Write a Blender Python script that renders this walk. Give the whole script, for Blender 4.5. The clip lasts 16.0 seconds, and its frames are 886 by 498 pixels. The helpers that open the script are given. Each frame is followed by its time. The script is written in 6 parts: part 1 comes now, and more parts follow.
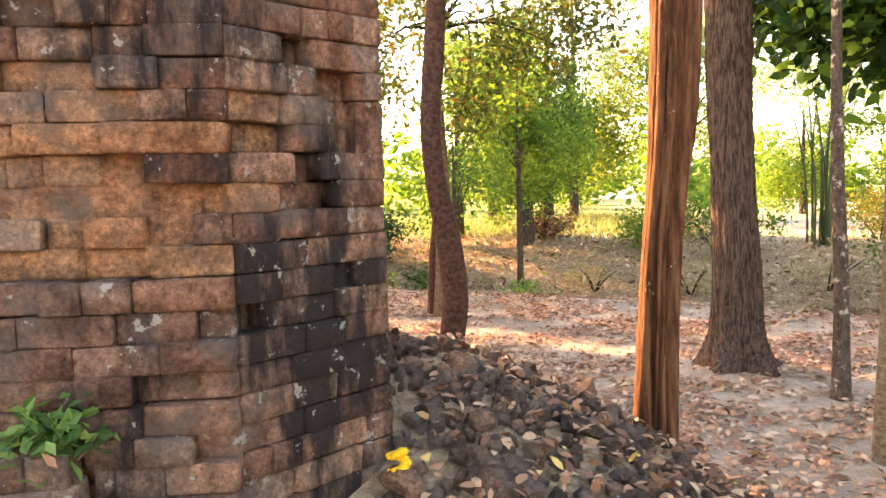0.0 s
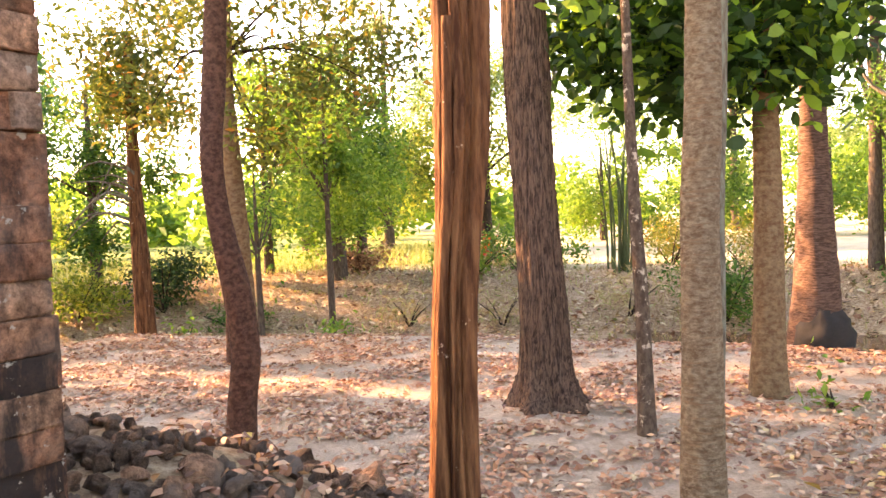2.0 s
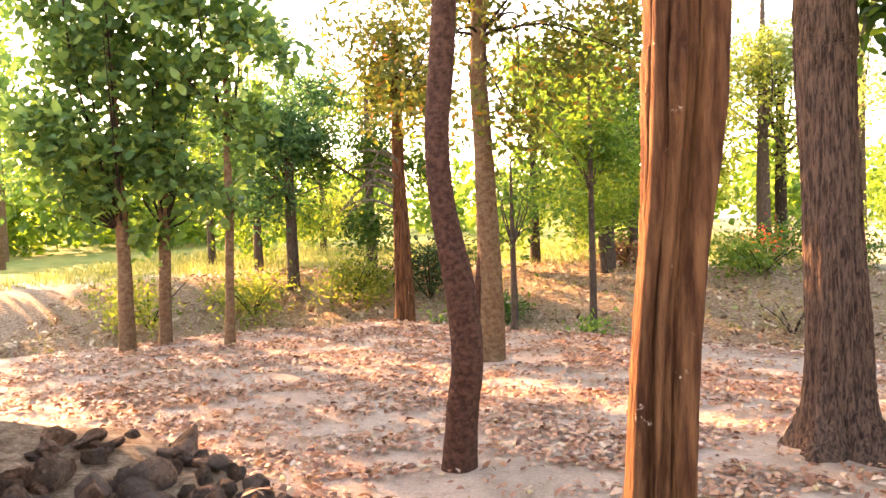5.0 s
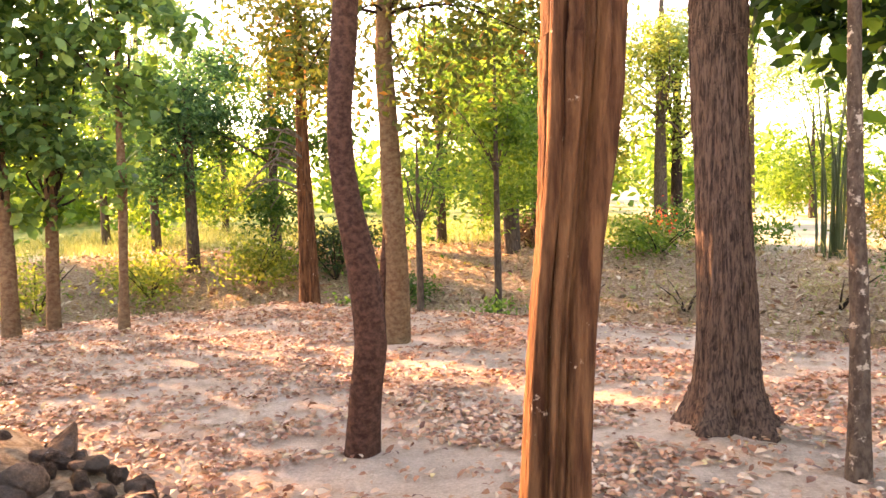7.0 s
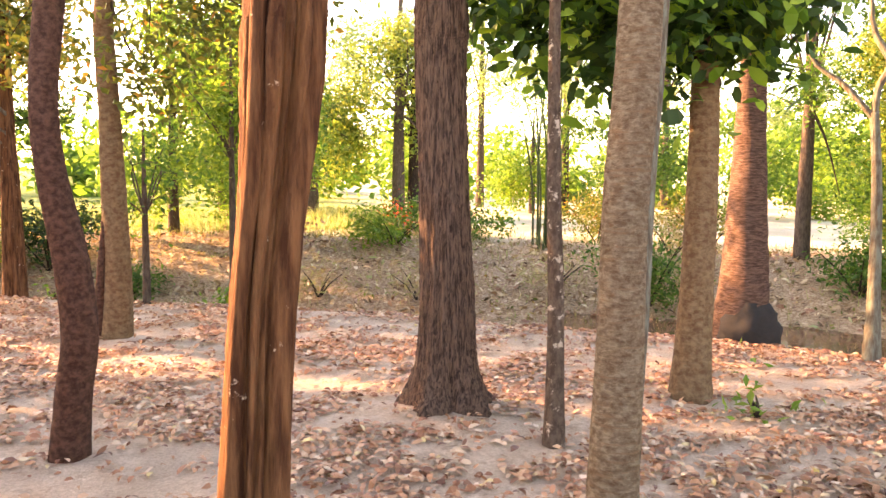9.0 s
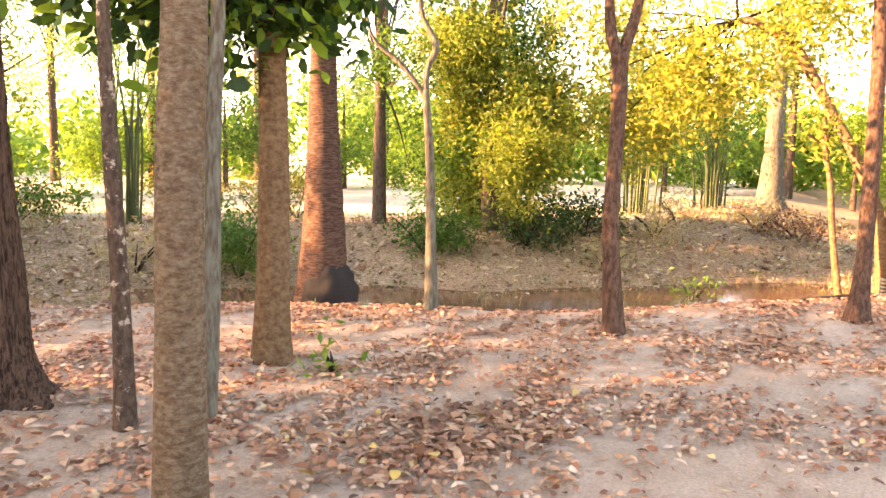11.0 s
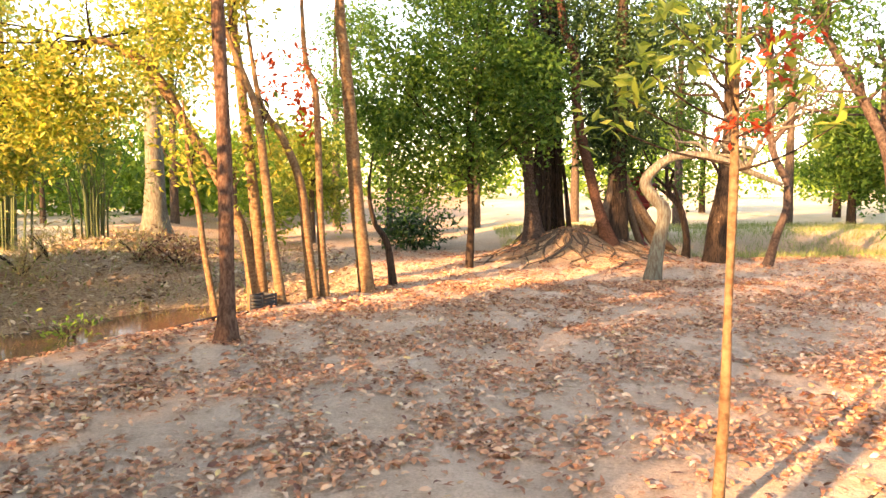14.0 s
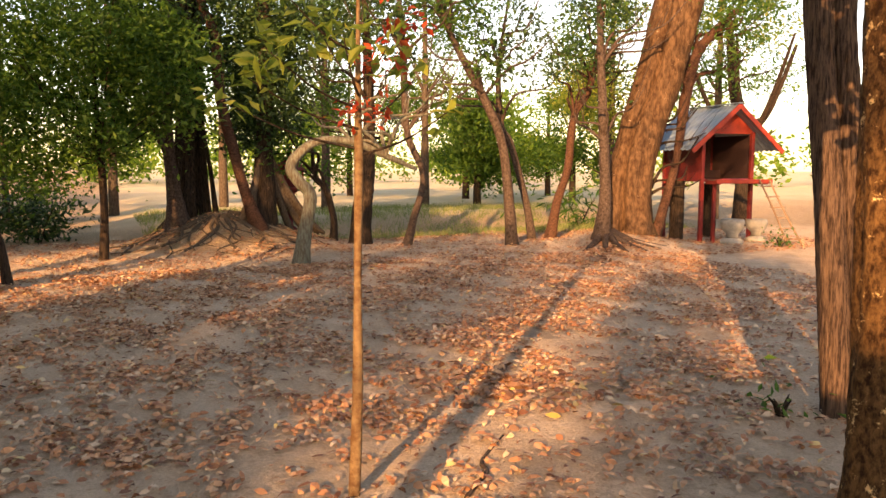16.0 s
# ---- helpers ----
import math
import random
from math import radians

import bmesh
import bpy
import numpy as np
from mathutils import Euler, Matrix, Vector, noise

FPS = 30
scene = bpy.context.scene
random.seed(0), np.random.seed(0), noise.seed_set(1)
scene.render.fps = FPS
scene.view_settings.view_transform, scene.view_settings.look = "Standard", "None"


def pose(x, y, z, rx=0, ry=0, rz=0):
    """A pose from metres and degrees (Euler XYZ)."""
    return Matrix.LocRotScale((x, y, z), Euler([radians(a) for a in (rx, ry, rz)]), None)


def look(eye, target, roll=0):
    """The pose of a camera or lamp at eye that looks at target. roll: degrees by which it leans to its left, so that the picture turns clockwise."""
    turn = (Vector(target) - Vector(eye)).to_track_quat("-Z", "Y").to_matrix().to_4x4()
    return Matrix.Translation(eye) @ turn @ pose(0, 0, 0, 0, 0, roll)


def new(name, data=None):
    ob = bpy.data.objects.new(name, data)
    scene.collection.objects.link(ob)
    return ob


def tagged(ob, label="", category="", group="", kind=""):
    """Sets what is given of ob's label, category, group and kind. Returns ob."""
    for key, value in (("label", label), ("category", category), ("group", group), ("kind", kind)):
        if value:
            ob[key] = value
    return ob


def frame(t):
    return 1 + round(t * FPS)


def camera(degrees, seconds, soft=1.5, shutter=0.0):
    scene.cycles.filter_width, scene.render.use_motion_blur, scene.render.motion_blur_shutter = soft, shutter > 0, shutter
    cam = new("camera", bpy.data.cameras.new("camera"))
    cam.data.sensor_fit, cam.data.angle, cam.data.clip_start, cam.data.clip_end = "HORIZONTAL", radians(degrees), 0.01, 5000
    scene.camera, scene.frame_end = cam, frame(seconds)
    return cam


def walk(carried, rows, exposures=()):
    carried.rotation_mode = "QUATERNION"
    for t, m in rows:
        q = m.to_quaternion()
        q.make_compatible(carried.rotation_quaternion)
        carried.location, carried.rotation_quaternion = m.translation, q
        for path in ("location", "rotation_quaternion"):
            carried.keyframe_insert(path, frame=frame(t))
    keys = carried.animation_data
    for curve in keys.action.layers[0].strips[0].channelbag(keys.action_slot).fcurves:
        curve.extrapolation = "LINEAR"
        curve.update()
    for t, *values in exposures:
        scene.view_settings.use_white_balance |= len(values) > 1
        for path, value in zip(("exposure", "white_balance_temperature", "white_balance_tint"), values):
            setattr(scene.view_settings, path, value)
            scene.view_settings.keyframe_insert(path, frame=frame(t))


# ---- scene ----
cam = camera(59.0, 16.0, 1.5)
UNIT = 0.69  # metres to one unit of the plan below
METRES, EYE = 3.9 * UNIT, 2.4 * UNIT
ROWS = [
    (0.0, 0.0, 0.0, 0.0, -0.12, -4.79, 1.48),
    (0.5, 0.0122, 0.0302, 0.0035, -6.55, -4.13, 1.02),
    (1.0, 0.0383, 0.0683, 0.0068, -11.21, -3.36, 0.85),
    (1.5, 0.0639, 0.128, 0.0097, -13.12, -3.67, 1.67),
    (2.0, 0.0848, 0.1859, 0.0179, -13.26, -3.01, 2.29),
    (2.5, 0.1317, 0.2482, 0.0128, -13.67, -4.09, 3.22),
    (3.0, 0.1735, 0.3024, 0.0165, -12.49, -4.62, 2.65),
    (3.5, 0.2007, 0.3707, 0.0111, -8.21, -4.56, 3.0),
    (4.0, 0.2113, 0.4225, 0.0142, -0.01, -2.31, 1.61),
    (4.2, 0.2140, 0.4370, 0.0155, 2.35, -2.8, 1.6),
    (5.2, 0.2215, 0.4700, 0.0230, 7.4, -3.2, 1.9),
    (6.3, 0.2255, 0.4862, 0.0297, 4.83, -3.67, 1.9),
    (6.5, 0.2264, 0.4866, 0.0295, 3.55, -3.96, 1.81),
    (7.0, 0.2296, 0.4867, 0.0283, 0.48, -4.87, 1.36),
    (7.5, 0.237, 0.4862, 0.027, -2.62, -5.29, 0.91),
    (8.0, 0.2454, 0.4826, 0.0272, -6.97, -5.79, 0.07),
    (8.2, 0.2490, 0.4805, 0.0270, -9.15, -5.8, -0.2),
    (10.3, 0.2990, 0.4450, 0.0158, -35.4, -6.5, -1.0),
    (10.5, 0.3065, 0.441, 0.0152, -38.73, -6.84, -1.1),
    (11.0, 0.3302, 0.4307, 0.014, -46.54, -7.16, -1.21),
    (11.5, 0.3674, 0.4222, 0.0146, -54.54, -7.42, -1.26),
    (12.0, 0.4072, 0.4067, 0.023, -62.54, -6.97, -0.43),
    (12.5, 0.4341, 0.3889, 0.0207, -71.75, -6.48, 0.91),
    (13.0, 0.4626, 0.3822, 0.0148, -77.69, -6.78, 0.82),
    (13.5, 0.5178, 0.3798, 0.0118, -82.71, -6.09, -0.15),
    (14.0, 0.5653, 0.3697, 0.0142, -88.52, -4.74, -0.1),
    (14.5, 0.5913, 0.356, 0.0148, -95.26, -5.27, 0.68),
    (15.0, 0.6017, 0.3391, 0.0152, -100.76, -6.24, 0.83),
    (15.5, 0.6056, 0.3228, 0.0127, -107.06, -6.39, 0.31),
    (16.0, 0.6079, 0.3115, 0.0132, -113.4, -5.82, -0.19),
]
EXPOSURE = [(0.0, 3.4, 7900, 27), (3.5, 3.55, 8100, 34), (8.0, 3.5, 8200, 34), (11.0, 3.45, 8300, 33), (12.5, 3.15, 8300, 31), (13.5, 2.9, 8200, 27), (14.5, 2.55, 8100, 22), (15.0, 2.3, 8100, 21), (15.5, 1.85, 8500, 25), (16.0, 1.5, 8700, 24)]
walk(cam, [(t, pose(METRES * x, METRES * y, EYE + METRES * z, 90 + pitch, roll, yaw)) for t, x, y, z, yaw, pitch, roll in ROWS], EXPOSURE)

# ---- light: a low warm sun, ahead and to the left of the first view ----
SUN_WAY = Vector((0.77 * 0.93, -0.64 * 0.93, -0.285)).normalized()
world = bpy.data.worlds.new("sky")
scene.world = world
world.use_nodes = True
wn = world.node_tree.nodes
sky = wn.new("ShaderNodeTexSky")
sky.sky_type = "NISHITA"
sky.sun_disc = False
sky.sun_elevation, sky.sun_rotation = radians(17.0), radians(310)
sky.dust_density, sky.air_density, sky.ozone_density = 0.8, 1.0, 0.6
wn["Background"].inputs["Strength"].default_value = 0.15
world.node_tree.links.new(sky.outputs[0], wn["Background"].inputs["Color"])
sun = new("sun", bpy.data.lights.new("sun", "SUN"))
sun.data.energy, sun.data.angle, sun.data.color = 5.0, radians(0.6), (1.0, 0.66, 0.35)
sun.matrix_world = look((0, 0, 20), Vector((0, 0, 20)) + SUN_WAY)
scene.view_settings.exposure = 0.0


# ---- materials ----
def mat(name, rough=0.9, spec=0.2):
    m = bpy.data.materials.new(name)
    m.use_nodes = True
    b = m.node_tree.nodes["Principled BSDF"]
    b.inputs["Roughness"].default_value = rough
    b.inputs["Specular IOR Level"].default_value = spec
    return m, m.node_tree.nodes, m.node_tree.links, b


def coords(n, l, scale=(1, 1, 1), kind="Object"):
    tc, mp = n.new("ShaderNodeTexCoord"), n.new("ShaderNodeMapping")
    mp.inputs["Scale"].default_value = scale
    l.new(tc.outputs[kind], mp.inputs["Vector"])
    return mp.outputs[0]


def noise_tex(n, l, vec, scale, detail=5, rough=0.6):
    t = n.new("ShaderNodeTexNoise")
    t.inputs["Scale"].default_value, t.inputs["Detail"].default_value, t.inputs["Roughness"].default_value = scale, detail, rough
    if vec is not None:
        l.new(vec, t.inputs["Vector"])
    return t.outputs["Fac"]


def ramp(n, l, fac, stops):
    r = n.new("ShaderNodeValToRGB")
    e = r.color_ramp.elements
    while len(e) < len(stops):
        e.new(0.5)
    for el, (p, c) in zip(e, stops):
        el.position, el.color = p, (*c, 1)
    l.new(fac, r.inputs[0])
    return r.outputs[0]


def mix(n, l, fac, a, b, how="MIX"):
    x = n.new("ShaderNodeMix")
    x.data_type, x.blend_type = "RGBA", how
    for sock, v in ((x.inputs[0], fac), (x.inputs[6], a), (x.inputs[7], b)):
        if isinstance(v, tuple):
            sock.default_value = (*v, 1)
        elif isinstance(v, (int, float)):
            sock.default_value = v
        else:
            l.new(v, sock)
    return x.outputs[2]


def bump(n, l, b, height, strength, dist=0.02):
    p = n.new("ShaderNodeBump")
    p.inputs["Strength"].default_value, p.inputs["Distance"].default_value = strength, dist
    l.new(height, p.inputs["Height"])
    l.new(p.outputs[0], b.inputs["Normal"])


BLACK, WHITE = (0, 0, 0), (1, 1, 1)


def bark(name, dark, light, patch=None, stretch=(9, 9, 1.6), band=0.0, patch_at=0.62, relief=0.6):
    """Bark: two tones along the grain, patches of lichen or bare wood, rough relief."""
    m, n, l, b = mat(name, 0.92, 0.1)
    grain = noise_tex(n, l, coords(n, l, stretch), 3.0, 7, 0.65)
    col = ramp(n, l, grain, [(0.39, dark), (0.61, light)])
    big = noise_tex(n, l, coords(n, l, (1, 1, 0.7)), 2.2, 4)
    col = mix(n, l, ramp(n, l, big, [(0.38, (0.5, 0.5, 0.5)), (0.62, (1.25, 1.25, 1.25))]), BLACK, col, "MULTIPLY")
    m2 = mix(n, l, 0.75, ramp(n, l, grain, [(0.39, dark), (0.61, light)]), col)
    if patch:
        spots = noise_tex(n, l, coords(n, l, (1, 1, 1)), 9.0 if band == 0 else 14.0, 6, 0.7)
        m2 = mix(n, l, ramp(n, l, spots, [(patch_at, BLACK), (patch_at + 0.05, WHITE)]), m2, patch)
    height = grain
    if band:
        rings = noise_tex(n, l, coords(n, l, (1.5, 1.5, 22)), 2.0, 4)
        m2 = mix(n, l, ramp(n, l, rings, [(0.56, BLACK), (0.64, (band, band, band))]), m2, tuple(c * 0.4 for c in dark))
    l.new(m2, b.inputs["Base Color"])
    bump(n, l, b, height, relief, 0.03)
    return m


def leaf_mat(name, stops, through_light=0.5, gloss=0.35):
    """Leaves: a colour for each leaf, light shining through."""
    m = bpy.data.materials.new(name)
    m.use_nodes = True
    n, l = m.node_tree.nodes, m.node_tree.links
    b = n["Principled BSDF"]
    g = n.new("ShaderNodeNewGeometry")
    col = ramp(n, l, g.outputs["Random Per Island"], stops)
    l.new(col, b.inputs["Base Color"])
    b.inputs["Roughness"].default_value, b.inputs["Specular IOR Level"].default_value = 0.55, gloss
    t = n.new("ShaderNodeBsdfTranslucent")
    warm = mix(n, l, 1.0, col, (1.1, 1.1, 0.75), "MULTIPLY")
    l.new(warm, t.inputs["Color"])
    x = n.new("ShaderNodeMixShader")
    x.inputs[0].default_value = through_light
    l.new(b.outputs[0], x.inputs[1])
    l.new(t.outputs[0], x.inputs[2])
    l.new(x.outputs[0], n["Material Output"].inputs["Surface"])
    return m


def plain(name, colour, rough=0.8, scale=12.0, spread=0.35, relief=0.15, metal=0.0):
    """One paint or stuff with blotches, wear and fine relief."""
    m, n, l, b = mat(name, rough, 0.3)
    a = noise_tex(n, l, coords(n, l), scale, 6, 0.7)
    c = noise_tex(n, l, coords(n, l), scale * 0.17, 3)
    lo, hi = tuple(v * (1 - spread) for v in colour), tuple(min(1, v * (1 + spread)) for v in colour)
    col = mix(n, l, 0.5, ramp(n, l, a, [(0.3, lo), (0.7, hi)]), ramp(n, l, c, [(0.3, lo), (0.7, hi)]))
    l.new(col, b.inputs["Base Color"])
    b.inputs["Metallic"].default_value = metal
    bump(n, l, b, a, relief, 0.02)
    return m


def stone_mat(name, stops, lichen, dirt):
    """Brick and stone: a tone for each piece, dark growth, pale lichen spots, pitted relief."""
    m, n, l, b = mat(name, 0.95, 0.1)
    info = n.new("ShaderNodeObjectInfo")
    col = ramp(n, l, info.outputs["Random"], stops)
    pos = n.new("ShaderNodeNewGeometry").outputs["Position"]
    drip = n.new("ShaderNodeMapping")
    drip.inputs["Scale"].default_value = (1.0, 1.0, 0.3)
    l.new(pos, drip.inputs["Vector"])
    fine = noise_tex(n, l, pos, 70, 10, 0.82)
    col = mix(n, l, 0.9, col, ramp(n, l, fine, [(0.36, (0.3, 0.28, 0.27)), (0.64, (1.4, 1.36, 1.3))]), "MULTIPLY")
    blot = noise_tex(n, l, pos, 13, 6, 0.7)
    col = mix(n, l, 0.85, col, ramp(n, l, blot, [(0.38, (0.38, 0.35, 0.33)), (0.62, (1.35, 1.32, 1.3))]), "MULTIPLY")
    grey = noise_tex(n, l, pos, 6.0, 6, 0.65)
    col = mix(n, l, ramp(n, l, grey, [(0.46, BLACK), (0.62, (0.75, 0.75, 0.75))]), col, (0.17, 0.14, 0.115))
    grow = noise_tex(n, l, drip.outputs[0], 4.2, 7, 0.68)
    col = mix(n, l, ramp(n, l, grow, [(dirt, BLACK), (dirt + 0.1, (0.92, 0.92, 0.92))]), col, (0.035, 0.03, 0.028))
    spots = noise_tex(n, l, pos, 20, 6, 0.65)
    col = mix(n, l, ramp(n, l, spots, [(lichen, BLACK), (lichen + 0.025, (0.85, 0.85, 0.85))]), col, (0.55, 0.5, 0.41))
    l.new(col, b.inputs["Base Color"])
    pits = n.new("ShaderNodeMath")
    pits.operation = "MULTIPLY_ADD"
    pits.inputs[1].default_value = 1.6
    l.new(blot, pits.inputs[0])
    l.new(fine, pits.inputs[2])
    bump(n, l, b, pits.outputs[0], 1.0, 0.03)
    return m


M_curve = bark("bark_red_brown", (0.16, 0.075, 0.05), (0.4, 0.2, 0.13), None, (6, 6, 7), 0.25)
M_bulk = bark("bark_tawny", (0.17, 0.085, 0.045), (0.46, 0.26, 0.14), (0.42, 0.33, 0.24), (3, 3, 1.2), 0.0, 0.66)
M_split = bark("bark_orange_brown", (0.2, 0.075, 0.035), (0.66, 0.3, 0.13), (0.56, 0.42, 0.3), (7, 7, 0.8), 0.0, 0.65, 0.9)
# flaky bark, with the sun's orange put into its light tones
M_flaky = bark("bark_flaky_sunlit", (0.16, 0.07, 0.03), (0.7, 0.36, 0.14), (0.75, 0.5, 0.24), (9, 9, 5), 0.0, 0.6, 1.0)
M_root = bark("bark_root", (0.26, 0.17, 0.11), (0.5, 0.37, 0.26), None, (8, 8, 3))
M_far = bark("bark_far_brown", (0.2, 0.14, 0.1), (0.4, 0.3, 0.22), None, (7, 7, 2))
M_big = bark("bark_dark_fissured", (0.127, 0.075, 0.055), (0.631, 0.390, 0.264), None, (13, 13, 1.3), 0.0, 0.6, 1.0)
M_spot = bark("bark_spotted", (0.22, 0.14, 0.095), (0.44, 0.31, 0.22), (0.4, 0.32, 0.24), (8, 8, 4), 0.0, 0.58)
M_pale = bark("bark_pale_tan", (0.4, 0.25, 0.14), (0.78, 0.6, 0.39), (0.17, 0.1, 0.06), (5, 5, 9), 0.8, 0.64, 0.9)
M_tan = bark("bark_smooth_tan", (0.42, 0.22, 0.11), (0.74, 0.49, 0.26), None, (4, 4, 5), 0.3)
M_stump = bark("bark_banded", (0.186, 0.101, 0.070), (0.512, 0.310, 0.225), None, (3, 3, 14), 0.5)
M_white = bark("bark_whitish", (0.341, 0.248, 0.171), (0.620, 0.620, 0.465), (0.14, 0.1, 0.07), (7, 7, 1.5), 0.0, 0.66)
M_grey = bark("bark_grey", (0.132, 0.086, 0.066), (0.356, 0.251, 0.197), (0.36, 0.29, 0.24), (5, 5, 4), 0.45, 0.68)
M_dark = bark("bark_deep_brown", (0.055, 0.037, 0.027), (0.21, 0.14, 0.095), (0.28, 0.2, 0.14), (9, 9, 1.3), 0.0, 0.66)
M_fork = bark("bark_rosy_brown", (0.22, 0.11, 0.07), (0.52, 0.31, 0.21), None, (7, 7, 3), 0.3)
M_bamboo = plain("bamboo_green", (0.05, 0.07, 0.022), 0.5, 8)
M_char = plain("charred_wood", (0.02, 0.017, 0.015), 0.9, 20)
G_bright = leaf_mat("leaf_bright_green", [(0, (0.07, 0.15, 0.02)), (0.5, (0.13, 0.24, 0.03)), (1, (0.24, 0.33, 0.05))], 0.58)
G_mid = leaf_mat("leaf_green", [(0, (0.03, 0.08, 0.015)), (0.6, (0.065, 0.15, 0.025)), (1, (0.13, 0.22, 0.035))], 0.58)
G_dark = leaf_mat("leaf_dark_green", [(0, (0.012, 0.035, 0.01)), (0.7, (0.03, 0.07, 0.018)), (1, (0.09, 0.15, 0.03))], 0.3)
G_broad = leaf_mat("leaf_broad_green", [(0, (0.05, 0.12, 0.03)), (0.6, (0.1, 0.21, 0.05)), (1, (0.24, 0.36, 0.08))], 0.55, 0.5)
G_olive = leaf_mat("leaf_olive", [(0, (0.06, 0.08, 0.015)), (0.7, (0.13, 0.15, 0.03)), (0.93, (0.24, 0.2, 0.04)), (1, (0.4, 0.16, 0.03))], 0.58)
G_yellow = leaf_mat("leaf_yellow", [(0, (0.13, 0.2, 0.03)), (0.35, (0.24, 0.28, 0.045)), (0.7, (0.38, 0.36, 0.065)), (1, (0.55, 0.44, 0.1))], 0.58)
G_lime = leaf_mat("leaf_yellow_green", [(0, (0.09, 0.14, 0.025)), (0.6, (0.2, 0.26, 0.04)), (1, (0.36, 0.36, 0.07))], 0.58)
# shaded leaves and leaves with sun behind them are painted as separate tones
G_mixed = leaf_mat("leaf_broad_backlit", [(0, (0.02, 0.05, 0.012)), (0.62, (0.04, 0.1, 0.02)), (0.82, (0.15, 0.29, 0.03)), (1, (0.32, 0.46, 0.06))], 0.6, 0.4)
G_blue = leaf_mat("leaf_blue_green", [(0, (0.03, 0.085, 0.035)), (0.6, (0.06, 0.16, 0.06)), (1, (0.13, 0.27, 0.09))], 0.55)
G_red = leaf_mat("leaf_red", [(0, (0.3, 0.03, 0.015)), (1, (0.55, 0.09, 0.025))], 0.5)
G_dry = leaf_mat("leaf_dry", [(0, (0.09, 0.04, 0.022)), (0.4, (0.22, 0.1, 0.052)), (0.75, (0.34, 0.18, 0.095)), (0.95, (0.46, 0.3, 0.18)), (1, (0.55, 0.36, 0.08))], 0.12, 0.25)
G_litter = leaf_mat("leaf_litter", [(0, (0.12, 0.05, 0.03)), (0.25, (0.3, 0.13, 0.065)), (0.6, (0.45, 0.22, 0.11)), (0.87, (0.53, 0.33, 0.2)), (0.96, (0.62, 0.46, 0.32)), (1, (0.56, 0.4, 0.16))], 0.08, 0.25)
G_bank = leaf_mat("bank_leaves", [(0, (0.07, 0.045, 0.025)), (0.3, (0.3, 0.18, 0.1)), (0.7, (0.52, 0.38, 0.23)), (0.92, (0.66, 0.53, 0.36)), (1, (0.2, 0.27, 0.08))], 0.2, 0.2)
G_straw = leaf_mat("straw", [(0, (0.22, 0.15, 0.07)), (0.6, (0.38, 0.29, 0.15)), (1, (0.3, 0.33, 0.1))], 0.3)
G_grass = leaf_mat("grass", [(0, (0.1, 0.14, 0.04)), (0.6, (0.2, 0.23, 0.07)), (1, (0.36, 0.35, 0.14))], 0.4)
S_brick = stone_mat("old_brick", [(0, (0.33, 0.16, 0.1)), (0.35, (0.47, 0.25, 0.155)), (0.7, (0.58, 0.35, 0.225)), (1, (0.42, 0.3, 0.225))], 0.63, 0.535)
S_brick_orange = stone_mat("eroded_brick", [(0, (0.56, 0.26, 0.125)), (0.5, (0.7, 0.38, 0.2)), (1, (0.6, 0.4, 0.27))], 0.67, 0.68)
S_brick_dark = stone_mat("blackened_brick", [(0, (0.24, 0.13, 0.09)), (0.6, (0.39, 0.23, 0.155)), (1, (0.45, 0.31, 0.23))], 0.62, 0.475)
S_core = stone_mat("brick_core", [(0, (0.5, 0.24, 0.125)), (1, (0.56, 0.29, 0.16))], 0.68, 0.62)
S_rubble = stone_mat("rubble_stone", [(0, (0.13, 0.09, 0.065)), (0.5, (0.26, 0.17, 0.115)), (0.85, (0.4, 0.24, 0.155)), (1, (0.52, 0.3, 0.18))], 0.69, 0.56)


# ---- geometry helpers ----
def obj(name, verts, faces, material, parent=None, label="", smooth=True):
    me = bpy.data.meshes.new(name)
    me.from_pydata([tuple(v) for v in verts] if not isinstance(verts, np.ndarray) else verts.tolist(), [], faces if isinstance(faces, list) else faces.tolist())
    if smooth:
        me.polygons.foreach_set("use_smooth", [True] * len(me.polygons))
    me.materials.append(material)
    ob = new(name, me)
    if parent is not None:
        ob.parent = parent
    if label:
        ob["label"] = label
    return ob


def part(name, bm, material, parent, label="", smooth=False):
    me = bpy.data.meshes.new(name)
    bm.to_mesh(me)
    bm.free()
    for p in me.polygons:
        p.use_smooth = smooth
    me.materials.append(material)
    ob = new(name, me)
    ob.parent = parent
    if label:
        ob["label"] = label
    return ob


def box_bm(sx, sy, sz, at=(0, 0, 0), bevel=0.0, m=None):
    bm = bmesh.new()
    bmesh.ops.create_cube(bm, size=1)
    bmesh.ops.scale(bm, vec=(sx, sy, sz), verts=bm.verts)
    if bevel:
        bmesh.ops.bevel(bm, geom=bm.edges[:], offset=bevel, segments=1, affect="EDGES")
    if m is not None:
        bmesh.ops.transform(bm, matrix=m, verts=bm.verts)
    bmesh.ops.translate(bm, vec=at, verts=bm.verts)
    return bm


def thing(name, at, label, category, group="", rz=0.0):
    e = new(name)
    e.empty_display_size = 0.1
    e.location, e.rotation_euler = at, (0, 0, radians(rz))
    return tagged(e, label, category, group)


def sm(a, b, x):
    t = np.clip((np.asarray(x, float) - a) / (b - a), 0, 1)
    return t * t * (3 - 2 * t)


